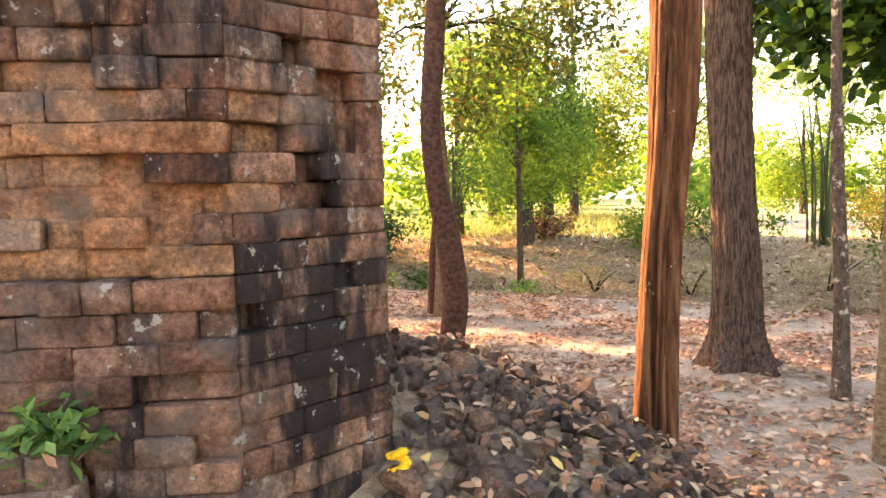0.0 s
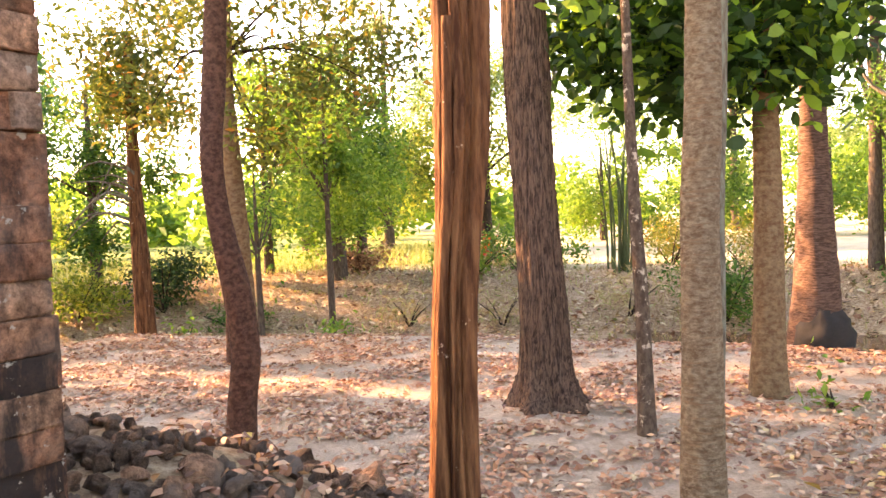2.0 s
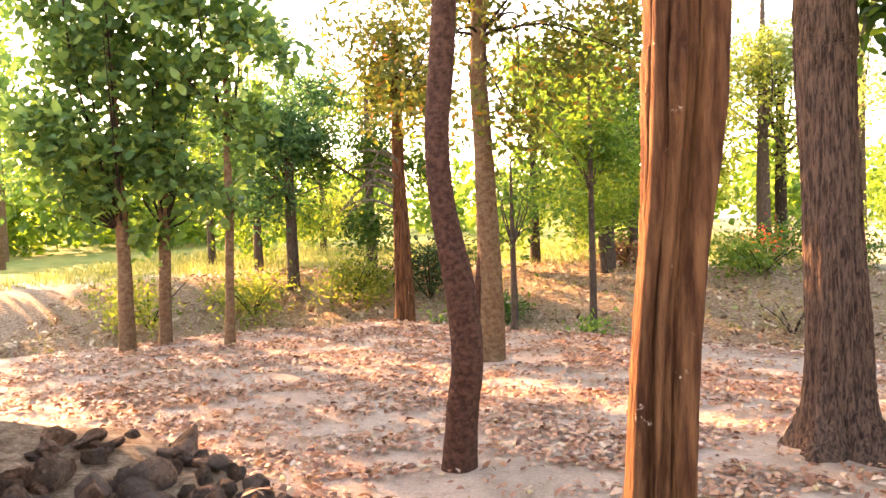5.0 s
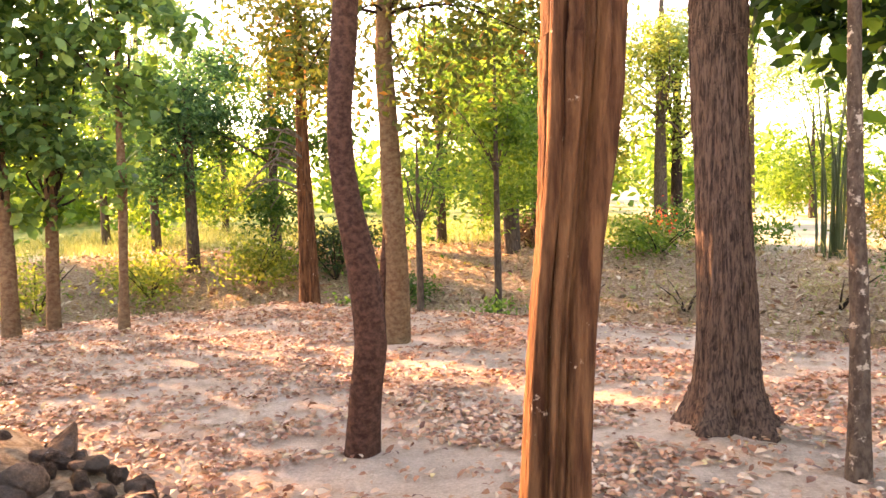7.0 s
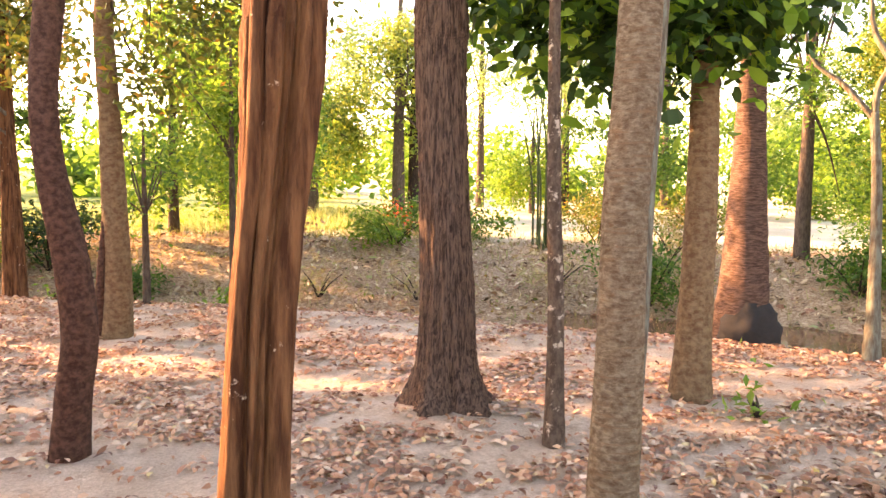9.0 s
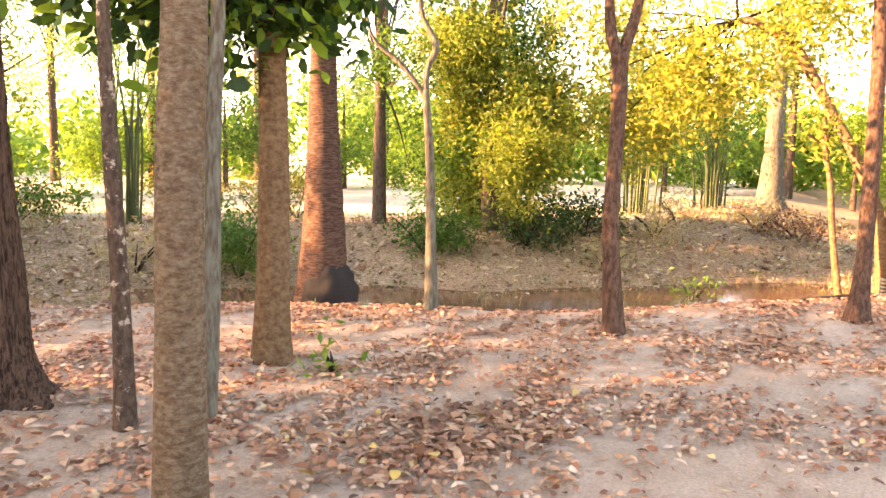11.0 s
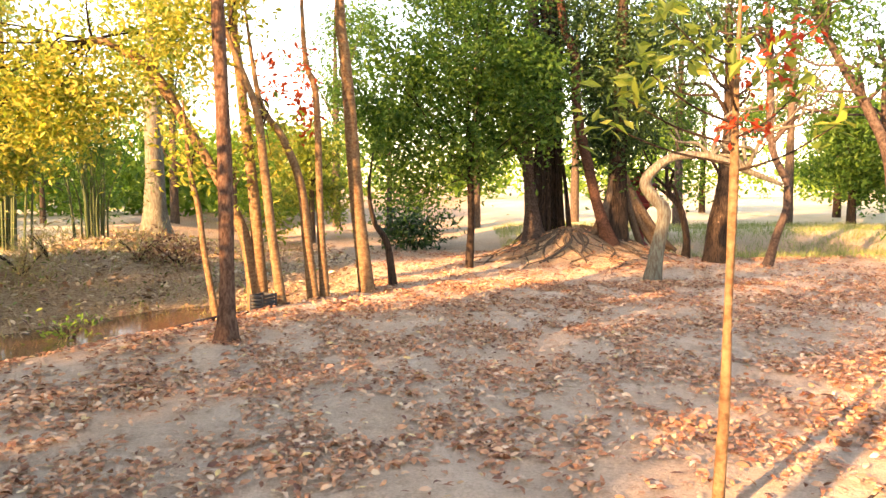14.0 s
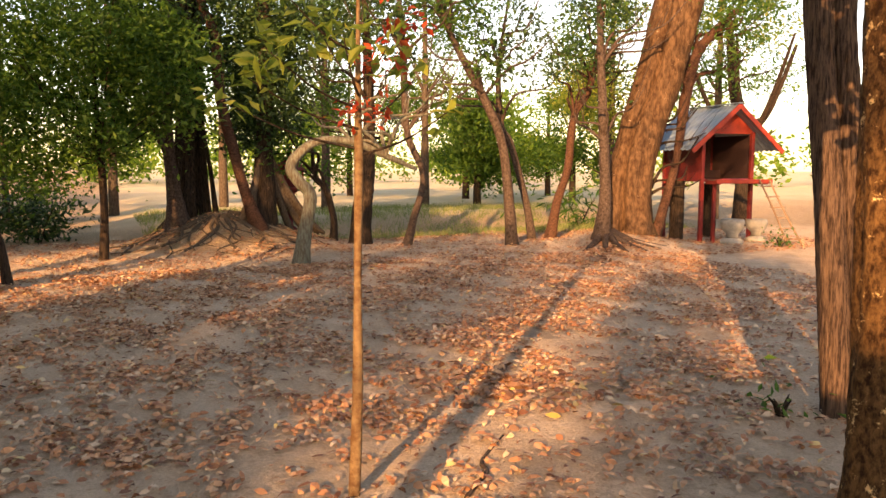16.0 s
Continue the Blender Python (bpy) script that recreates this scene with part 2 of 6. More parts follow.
# ---- the lie of the land ----
EDGE = np.array([(-40, 4), (-16, 10), (-6.9, 15.6), (-4.8, 17.5), (-1.4, 17.8), (0.9, 16.6), (3.8, 15.2), (5.9, 13.4), (9.2, 11.1), (10.9, 8.6), (12.4, 7.7), (15.7, 6.0), (18.5, 4.6), (21.1, 3.1), (25, 3.6), (60, 14)], float)


def beyond(x, y):
    """Distance past the near lip of the ditch, negative on the near side."""
    best, sign = np.full(np.shape(x), 1e9), np.zeros(np.shape(x))
    for (ax, ay), (bx, by) in zip(EDGE[:-1], EDGE[1:]):
        ux, uy = bx - ax, by - ay
        k = np.clip(((x - ax) * ux + (y - ay) * uy) / (ux * ux + uy * uy), 0, 1)
        d = np.hypot(x - ax - k * ux, y - ay - k * uy)
        near = d < best
        best = np.where(near, d, best)
        sign = np.where(near, np.sign(ux * (y - ay) - uy * (x - ax)), sign)
    return best * sign


def waves(x, y, seed, size):
    r = np.random.RandomState(seed)
    v = 0
    for i in range(7):
        a, f, p = r.uniform(0, 6.28), r.uniform(0.6, 1.7) / size, r.uniform(0, 6.28)
        v = v + np.sin((x * math.cos(a) + y * math.sin(a)) * f * 6.28 + p)
    return v / 4


def mound(x, y):
    u, v, w = np.maximum(0, x + 0.3) / 3.4, np.maximum(0, y - 4.2 - 0.8 * np.clip(-x - 0.1, 0, 1)) / 2.0, np.maximum(0, 3.9 - y) / 3.8
    return 1.52 * (1 - sm(0, 1, np.sqrt(u * u + v * v + w * w)))


def land(x, y):
    x, y = np.asarray(x, float), np.asarray(y, float)
    d = beyond(x, y)
    deep = 1 - sm(19, 25, x)
    z = -0.75 * sm(0.0, 1.7, d) * (0.25 + 0.75 * deep)
    z = z + (1.2 - 0.55 * (1 - deep)) * sm(3.6, 9.0, d)
    z = z + 0.03 * waves(x, y, 3, 5.0) + 0.012 * waves(x, y, 8, 1.3) + 0.06 * waves(x, y, 5, 4) * sm(0.5, 4, d)
    z = z + mound(x, y) + 0.04 * waves(x, y, 6, 0.9) * np.clip(mound(x, y), 0, 1)
    z = z + 1.2 * np.exp(-(((x - 28.2) / 2.4) ** 2 + ((y + 2.2) / 2.4) ** 2)) + 0.45 * np.exp(-(((x - 23.6) / 1.7) ** 2 + ((y + 14.2) / 1.8) ** 2))
    right = sm(28, 31.5, x + 0.25 * (y + 8)) * (1 - sm(-2, 3, y))
    z = z + right * (-0.35 + 0.75 * sm(31, 36, x + 0.25 * (y + 8)))
    for cx, cy, h, r in ((-2.6, 17.2, 0.16, 0.9), (2.6, 9.0, 0.07, 1.1), (0.02, 8.95, 0.05, 0.5), (3.58, 9.43, 0.08, 0.7)):
        z = z + h * np.exp(-(((x - cx) / r) ** 2 + ((y - cy) / r) ** 2))
    return z


def H(x, y):
    return float(land(x, y))


def axis(a, b, step, far):
    mid = list(np.arange(a, b, step))
    out, s, lo, hi = [], step, a, b
    while hi < far:
        s *= 1.22
        hi += s
        lo -= s
        mid = [lo] + mid + [hi]
    return np.array(mid)


gx, gy = axis(-9, 33, 0.2, 900), axis(-24, 30, 0.2, 900)
XX, YY = np.meshgrid(gx, gy)
ZZ = land(XX, YY)
nx, ny = len(gx), len(gy)
idx = np.arange(nx * ny).reshape(ny, nx)
quads = np.stack([idx[:-1, :-1], idx[:-1, 1:], idx[1:, 1:], idx[1:, :-1]], -1).reshape(-1, 4)

m, n, l, b = mat("sandy_ground", 0.95, 0.1)
pos = coords(n, l)
fine = noise_tex(n, l, pos, 30, 8, 0.75)
mid_n = noise_tex(n, l, pos, 1.1, 6, 0.65)
sand = mix(n, l, 0.6, ramp(n, l, mid_n, [(0.3, (0.5, 0.37, 0.26)), (0.55, (0.64, 0.49, 0.36)), (0.75, (0.72, 0.58, 0.44))]), ramp(n, l, fine, [(0.32, (0.5, 0.47, 0.44)), (0.68, (1.3, 1.28, 1.25))]), "MULTIPLY")
crumbs = noise_tex(n, l, pos, 9, 6, 0.7)
sand = mix(n, l, ramp(n, l, crumbs, [(0.54, BLACK), (0.68, (0.5, 0.5, 0.5))]), sand, (0.34, 0.21, 0.13))
zone = n.new("ShaderNodeAttribute")
zone.attribute_name = "zone"
sep = n.new("ShaderNodeSeparateColor")
l.new(zone.outputs["Color"], sep.inputs[0])
litter = ramp(n, l, noise_tex(n, l, pos, 16, 6, 0.75), [(0.34, (0.17, 0.105, 0.06)), (0.5, (0.37, 0.25, 0.15)), (0.66, (0.56, 0.43, 0.28))])
col = mix(n, l, sep.outputs[0], sand, litter)
field = ramp(n, l, noise_tex(n, l, pos, 0.35, 6, 0.7), [(0.3, (0.52, 0.43, 0.28)), (0.55, (0.62, 0.53, 0.36)), (0.8, (0.5, 0.46, 0.22))])
col = mix(n, l, sep.outputs[1], col, field)
green = ramp(n, l, noise_tex(n, l, pos, 0.6, 6, 0.7), [(0.3, (0.16, 0.21, 0.05)), (0.7, (0.34, 0.36, 0.1))])
col = mix(n, l, sep.outputs[2], col, green)
ash = n.new("ShaderNodeVectorMath")
ash.operation = "DISTANCE"
l.new(pos, ash.inputs[0])
ash.inputs[1].default_value = (12.9, -4.4, 0)
wob = n.new("ShaderNodeMath")
wob.operation = "ADD"
shrink = n.new("ShaderNodeMath")
shrink.operation = "MULTIPLY"
shrink.inputs[1].default_value = 0.55
l.new(ash.outputs["Value"], shrink.inputs[0])
l.new(shrink.outputs[0], wob.inputs[0])
l.new(noise_tex(n, l, pos, 1.5, 4), wob.inputs[1])
col = mix(n, l, ramp(n, l, wob.outputs[0], [(0.0, (0.75, 0.75, 0.75)), (0.95, (0.5, 0.5, 0.5)), (1.0, BLACK)]), col, (0.09, 0.085, 0.08))
l.new(col, b.inputs["Base Color"])
relief = n.new("ShaderNodeMath")
relief.operation = "MULTIPLY_ADD"
relief.inputs[1].default_value = 2.2
l.new(crumbs, relief.inputs[0])
l.new(fine, relief.inputs[2])
bump(n, l, b, relief.outputs[0], 0.85, 0.05)
M_ground = m

ground = obj("ground", np.stack([XX.ravel(), YY.ravel(), ZZ.ravel()], 1), quads, M_ground)
tagged(ground, "sandy earth clearing with ditch, bank and dry fields", "ground", kind="structure")
dd = beyond(XX, YY).ravel()
att = ground.data.color_attributes.new("zone", "FLOAT_COLOR", "POINT")
far_right = sm(33, 38, XX.ravel() + 0.25 * (YY.ravel() + 8)) * (1 - sm(-2, 3, YY.ravel()))
lit = sm(0.2, 1.5, dd) * (1 - sm(8.5, 11, dd)) + 0.8 * sm(27, 29, XX.ravel()) * (1 - sm(0, 1, dd))
lit = np.maximum(lit, sm(0.25, 0.7, mound(XX, YY).ravel()))
lit = np.maximum(lit, 0.9 - sm(2.0, 4.2, np.hypot(XX.ravel() - 27.6, YY.ravel() + 2.2)))
fld = np.maximum(sm(9.0, 11.5, dd), far_right)
grn = sm(10, 14, dd) * (1 - sm(3, 12, XX.ravel() - 0.1 * YY.ravel()))
att.data.foreach_set("color", np.stack([np.clip(lit, 0, 1), fld, grn, np.ones_like(fld)], 1).astype(np.float32).ravel())

m, n, l, b = mat("muddy_water", 0.08, 0.2)
b.inputs["Base Color"].default_value = (0.12, 0.065, 0.035, 1)
bump(n, l, b, noise_tex(n, l, coords(n, l), 2.5, 3), 0.05, 0.05)
wx = np.linspace(7, 20, 60)
wv, wf = [], []
for i, x in enumerate(wx):
    yl = float(np.interp(x, EDGE[:, 0], EDGE[:, 1]))
    wv += [(x, yl + 0.3, -0.56), (x + 2.0, yl + 6.0, -0.56)]
    if i:
        wf.append((2 * i - 2, 2 * i, 2 * i + 1, 2 * i - 1))
tagged(obj("water", wv, wf, m), "shallow muddy brown water in the ditch", "water", kind="structure")


# ---- leaves and trees ----
def kites(rng, c, size, flat=0.0, long=2.2):
    """One folded leaf at each centre: four corners and two faces."""
    k = len(c)
    a = rng.normal(size=(k, 3))
    a[:, 2] *= 1 - flat
    a /= np.linalg.norm(a, axis=1)[:, None] + 1e-9
    up = rng.normal(size=(k, 3)) * (1 - 0.75 * flat) + np.array((0, 0, 1.0))
    s = np.cross(a, up)
    s /= np.linalg.norm(s, axis=1)[:, None] + 1e-9
    nrm = np.cross(s, a)
    L = (size * rng.uniform(0.6, 1.25, k))[:, None]
    W = L / long
    v = np.stack([c - a * L * 0.5, c + s * W * 0.5 - a * L * 0.06 + nrm * L * 0.09, c + a * L * 0.5, c - s * W * 0.5 - a * L * 0.06 + nrm * L * 0.09], 1).reshape(-1, 3)
    i = np.arange(k)[:, None] * 4
    f = np.concatenate([i + np.array([[0, 1, 2]]), i + np.array([[0, 2, 3]])], 0)
    return v, f


def blades6(rng, c, size, flat=0.0, long=2.0, curl=0.16):
    """One pointed oval leaf, creased and curled, at each centre: six corners, four faces."""
    k = len(c)
    a = rng.normal(size=(k, 3))
    a[:, 2] *= 1 - flat
    a /= np.linalg.norm(a, axis=1)[:, None] + 1e-9
    up = rng.normal(size=(k, 3)) * (1 - 0.75 * flat) + np.array((0, 0, 1.0))
    s = np.cross(a, up)
    s /= np.linalg.norm(s, axis=1)[:, None] + 1e-9
    nrm = np.cross(s, a)
    L = (size * rng.uniform(0.55, 1.3, k))[:, None]
    W = L / long * rng.uniform(0.7, 1.2, (k, 1))
    C = L * curl * rng.uniform(0.2, 1.6, (k, 1))
    v = np.stack([c - a * L * 0.5, c + s * W * 0.42 - a * L * 0.2 + nrm * C, c + s * W * 0.4 + a * L * 0.16 + nrm * C, c + a * L * 0.5 + nrm * C * 0.6, c - s * W * 0.4 + a * L * 0.16 + nrm * C, c - s * W * 0.42 - a * L * 0.2 + nrm * C], 1).reshape(-1, 3)
    i = np.arange(k)[:, None] * 6
    f = np.concatenate([i + np.array([t]) for t in ([0, 1, 5], [1, 2, 5], [2, 4, 5], [2, 3, 4])], 0)
    return v, f


def clumps(rng, balls, per, spread, fill=0.35):
    """Leaf places: clumps strewn over the shells of several balls (x, y, z, rx, ry, rz, clumps)."""
    out = []
    for x, y, z, rx, ry, rz, k in balls:
        d = rng.normal(size=(k, 3))
        d /= np.linalg.norm(d, axis=1)[:, None]
        q = d * (rng.uniform(fill, 1, k) ** 0.6)[:, None] * np.array((rx, ry, rz)) + np.array((x, y, z))
        out.append((q[:, None, :] + rng.normal(size=(k, per, 3)) * spread * rng.uniform(0.5, 1.3, (k, 1, 1))).reshape(-1, 3))
    return np.concatenate(out)


def crown(parent, seed, balls, leaf, per, spread, material, name="crown", long=2.2, label="", fill=0.35):
    rng = np.random.RandomState(seed)
    v, f = (blades6 if leaf > 0.21 else kites)(rng, clumps(rng, balls, per, spread, fill), leaf, 0.2, long)
    ob = obj(name, v, f, material, parent, label, smooth=False)
    return ob


def spline(pts, k):
    p = np.array([pts[0]] + list(pts) + [pts[-1]], float)
    seg = len(pts) - 1
    out = []
    for t in np.linspace(0, seg, k):
        i = min(int(t), seg - 1)
        u = t - i
        a, b, c, d = p[i], p[i + 1], p[i + 2], p[i + 3]
        out.append(0.5 * (2 * b + (c - a) * u + (2 * a - 5 * b + 4 * c - d) * u * u + (3 * b - a - 3 * c + d) * u ** 3))
    return np.array(out)


def tube(pts, sides=10, rings=24, rough=0.06, seed=0, flutes=(), ridges=0, flare=0.0):
    """A trunk or limb along points (x, y, z, radius), with knots, grooves and a flared foot."""
    rng = np.random.RandomState(seed)
    s = spline(pts, rings)
    c, r = s[:, :3], np.maximum(s[:, 3], 0.004)
    tan = np.gradient(c, axis=0)
    tan /= np.linalg.norm(tan, axis=1)[:, None] + 1e-9
    ref = np.array((1.0, 0, 0)) if abs(tan[0][0]) < 0.8 else np.array((0, 1.0, 0))
    th = np.linspace(0, 2 * math.pi, sides, endpoint=False)
    ph = rng.uniform(0, 6.28, 8)
    v = []
    for i in range(rings):
        side = ref - tan[i] * np.dot(ref, tan[i])
        side /= np.linalg.norm(side) + 1e-9
        other = np.cross(tan[i], side)
        z = c[i][2]
        k = 1 + rough * (np.sin(2 * th + ph[0] + z * 1.3) + 0.7 * np.sin(3 * th + ph[1] - z * 2.1) + 0.5 * np.sin(5 * th + ph[2] + z * 4.0)) / 2
        k = k + rough * 0.5 * rng.uniform(-1, 1, sides)
        for a, w, deep in flutes:
            dth = (th - radians(a) - 0.12 * math.sin(z * 1.4 + a) + math.pi) % (2 * math.pi) - math.pi
            k = k - deep * np.exp(-(dth / w) ** 2)
        if ridges:
            k = k + 0.05 * np.sign(np.sin(ridges * th + ph[3] + 1.2 * np.sin(z * 2.3 + ph[4]))) * rng.uniform(0.3, 1.2, sides)
        if flare:
            k = k * (1 + flare * math.exp(-max(0, z - c[0][2] - 0.12) / 0.3) * (0.6 + 0.4 * np.cos(5 * th + ph[5])))
        v.append(c[i] + r[i] * k[:, None] * (np.cos(th)[:, None] * side + np.sin(th)[:, None] * other))
    v = np.concatenate(v)
    a = np.arange(rings - 1)[:, None] * sides
    j = np.arange(sides)[None, :]
    q = np.stack([a + j, a + (j + 1) % sides, a + sides + (j + 1) % sides, a + sides + j], -1).reshape(-1, 4)
    f = q.tolist() + [list(range((rings - 1) * sides, rings * sides))]
    return v, f


def stem(name, parent, pts, material, label="", **kw):
    v, f = tube(pts, **kw)
    return obj(name, v, f, material, parent, label)


def tree(at, label, spine, material, limbs=(), sides=14, rings=40, sunk=0.15, name="tree", group="", **kw):
    """A tree at its foot: trunk, and limbs as further lines of points."""
    x, y = at
    e = thing(name, (x, y, 0), label, "tree", group)
    pts = [tuple(p) for p in spine]
    z0 = H(x, y)
    pts[0] = (pts[0][0], pts[0][1], z0 - sunk, pts[0][3])
    stem("trunk", e, pts, material, sides=sides, rings=rings, seed=int(abs(x * 97 + y * 31)) % 9999, **kw)
    for i, lp in enumerate(limbs):
        stem("branch", e, lp, material, sides=7, rings=14, seed=i + 3, rough=0.1)
    return e


def sprays(rng, start, balls, k, r0=0.03, droop=0.0):
    """Lines of points for thin limbs from a start to places within balls."""
    out = []
    for x, y, z, rx, ry, rz, _ in balls:
        for i in range(k):
            d = rng.normal(size=3)
            d /= np.linalg.norm(d)
            e = np.array((x, y, z)) + d * np.array((rx, ry, rz)) * 0.8
            s = np.array(start)
            mdl = s * 0.5 + e * 0.5 + rng.normal(size=3) * 0.15 + np.array((0, 0, 0.2 - droop))
            out.append([(*s, r0), (*mdl, r0 * 0.6), (*e, r0 * 0.2)])
    return out


# ---- the brick tower's corner ----
def wall_line(a, b):
    d = np.array(b, float) - np.array(a, float)
    k = float(np.hypot(*d))
    return np.array(a, float), d / k, k


# beyond the near corner the body is unseen, added and sized for its shadow
FOOT = [(-7.0, 1.9), (-0.69, 2.54), (-0.24, 3.04), (-0.62, 3.42), (-5.2, 7.9), (-8.5, 7.9)]
TOP = 4.0
tower = new("wall_tower")
tagged(tower, "ruined brick tower wall with missing bricks and dark stains", "wall", kind="structure")
bm = bmesh.new()
cx, cy = -4.2, 4.4
inner = []
for i, (x, y) in enumerate(FOOT):
    d = Vector((cx - x, cy - y)).normalized()
    k = (0.06, 0.12, 0.2, 0.12, 0.06, 0.06)[i]
    inner.append((x + d.x * k, y + d.y * k))
lo = [bm.verts.new((x, y, 0)) for x, y in inner]
hi = [bm.verts.new((x, y, TOP)) for x, y in inner]
for i in range(len(FOOT)):
    j = (i + 1) % len(FOOT)
    bm.faces.new((lo[i], lo[j], hi[j], hi[i]))
bm.faces.new(hi)
bm.normal_update()
core = part("brick_core", bm, S_core, tower, "crumbling brick core behind the facing")


def brick_mesh(seed):
    """A worn brick, one unit long, deep and high, with chipped corners."""
    r = random.Random(seed)
    bm = bmesh.new()
    bmesh.ops.create_cube(bm, size=1)
    bmesh.ops.subdivide_edges(bm, edges=bm.edges[:], cuts=2, use_grid_fill=True)
    for v in bm.verts:
        rim = sum(abs(abs(q) - 0.5) < 0.01 for q in v.co)
        for ax, grow in ((0, 2.75), (1, 2.5), (2, 2.5)):
            if abs(abs(v.co[ax]) - 0.5) > 0.01:
                v.co[ax] *= grow * r.uniform(0.94, 1.06)
        wear = (0, 0.0, 0.022, 0.06)[rim] * r.uniform(0.0, 1.8)
        v.co.x -= math.copysign(wear * 0.4, v.co.x)
        v.co.y -= math.copysign(wear * 0.9, v.co.y) + r.uniform(-0.03, 0.03)
        v.co.z -= math.copysign(wear, v.co.z) + r.uniform(-0.015, 0.015)
    me = bpy.data.meshes.new("brick")
    bm.to_mesh(me)
    bm.free()
    return me


KINDS = {}
for mat_name, material in (("plain", S_brick), ("orange", S_brick_orange), ("dark", S_brick_dark)):
    KINDS[mat_name] = []
    for s in range(7):
        me = brick_mesh(s)
        me.polygons.foreach_set("use_smooth", [True] * len(me.polygons))
        me.materials.append(material)
        KINDS[mat_name].append(me)

COURSE = 0.1
HOLES = {1: [(0.36, 2.44, 0.06, 0.1), (0.3, 2.87, 0.05, 0.09), (0.47, 2.75, 0.12, 0.1), (0.52, 2.62, 0.1, 0.14), (0.12, 2.56, 0.05, 0.06), (0.22, 2.56, 0.04, 0.05), (0.42, 2.36, 0.14, 0.06), (0.06, 2.02, 0.08, 0.06), (0.2, 1.92, 0.06, 0.05)],
         0: [(6.2, 2.62, 0.14, 0.05), (6.05, 2.62, 0.1, 0.04), (5.3, 2.72, 0.1, 0.05), (5.8, 2.3, 0.12, 0.06)]}
rng = random.Random(5)
far_bricks = bmesh.new()
for side in range(5):
    a, d, length = wall_line(FOOT[side], FOOT[side + 1])
    out = np.array((d[1], -d[0]))
    yaw = math.atan2(d[1], d[0])
    if side == 0:
        lo_s, hi_s = length - 2.0, length
    elif side in (1, 2):
        lo_s, hi_s = 0, length
    else:
        continue
    for row in range(int(3.9 / COURSE)):
        z = 0.02 + COURSE * (row + 0.5)
        if z < 1.0 and side == 2:
            continue
        s = lo_s if side else lo_s + rng.uniform(-0.1, 0.0)
        while s < hi_s:
            w = rng.choice((0.12, 0.16, 0.2, 0.24, 0.29)) * rng.uniform(0.9, 1.1)
            if hi_s - s - w < 0.1:
                w = hi_s - s + 0.01
            mid = s + w / 2
            here = z + rng.uniform(-0.004, 0.004)
            push, kind, depth = (0.6 if side else 1.5) * rng.choice((-0.02, -0.006, 0.0, 0.004, 0.008, 0.014)), "plain", 0.13
            if any(abs(mid - hx) < hw * 0.5 + 0.05 and abs(z - hz) < hh * 0.5 + 0.02 for hx, hz, hw, hh in HOLES.get(side, [])):
                push, depth = -0.1, 0.1
                w = min(w, 0.13)
                mid = s + w / 2
            u = mid - length
            if side == 0:
                eroded = 2.1 < z < 2.72 + 0.1 * math.sin(u * 9) and u < -0.14 - 0.3 * max(0, z - 2.3)
                if eroded:
                    kind, push = "orange", rng.choice((-0.13, -0.1, -0.075, -0.05, -0.09, -0.02))
                elif z <= 2.1:
                    kind, push = "dark" if rng.random() < 0.75 else "plain", 0.07 + rng.uniform(-0.02, 0.015) if u < -0.1 else rng.uniform(-0.01, 0.02)
                    if z < 1.62 and u < -0.42:
                        push += 0.16
                elif z < 2.85 and rng.random() < 0.3:
                    kind = "orange"
            elif side == 1 and z < 2.35:
                kind = "dark" if rng.random() < 0.25 + 0.4 * (2.35 - z) else "plain"
            elif side == 1 and 2.2 < z < 2.75 and 0.08 < mid < 0.3:
                kind = "orange" if rng.random() < 0.6 else "plain"
            if rng.random() < 0.06:
                push -= 0.05
            if w > 0.05:
                p = a + d * mid + out * (push - depth / 2 + 0.02)
                mtx = Matrix.LocRotScale((p[0], p[1], here), Euler((rng.uniform(-0.012, 0.012), rng.uniform(-0.02, 0.02), yaw + rng.uniform(-0.015, 0.015))), (w - 0.003, depth, COURSE - 0.001))
                if 1.05 < z < 3.45 and (side == 1 or (side == 0 and u > -1.25)):
                    k = new("brick", rng.choice(KINDS[kind]))
                    k.parent = tower
                    k.matrix_basis = mtx
                else:
                    bmesh.ops.create_cube(far_bricks, size=1, matrix=mtx)
            s += w
tagged(part("brickwork", far_bricks, S_brick, tower, "rows of weathered bricks"), kind="stuff")

# ---- trees round the clearing ----
R = np.random.RandomState(11)
SHADE_BEARERS = []

t = tree((0.02, 8.95), "slender reddish-brown tree with a gently bent trunk", [(0, 0, 0, 0.165), (0.05, 0.05, 0.56, 0.152), (0.11, 0.09, 1.08, 0.152), (0.05, 0.15, 1.71, 0.147), (-0.09, 0.21, 2.49, 0.12), (-0.13, 0.27, 3.17, 0.115), (-0.05, 0.36, 4.21, 0.12), (0.1, 0.5, 6.5, 0.09), (0.1, 0.5, 8.5, 0.03)], M_curve, sides=28, rings=90, rough=0.04, flare=0.12)
balls = [(0.9, 0.6, 6.2, 1.6, 1.4, 1.2, 60), (-1.3, 0.2, 7.0, 1.6, 1.5, 1.2, 60), (0.3, 0.4, 8.4, 1.8, 1.8, 1.2, 60)]
for lp in sprays(R, (0.1, 0.5, 5.6), balls, 3):
    stem("branch", t, lp, M_curve, sides=6, rings=10)
crown(t, 1, balls, 0.16, 34, 0.3, G_olive)

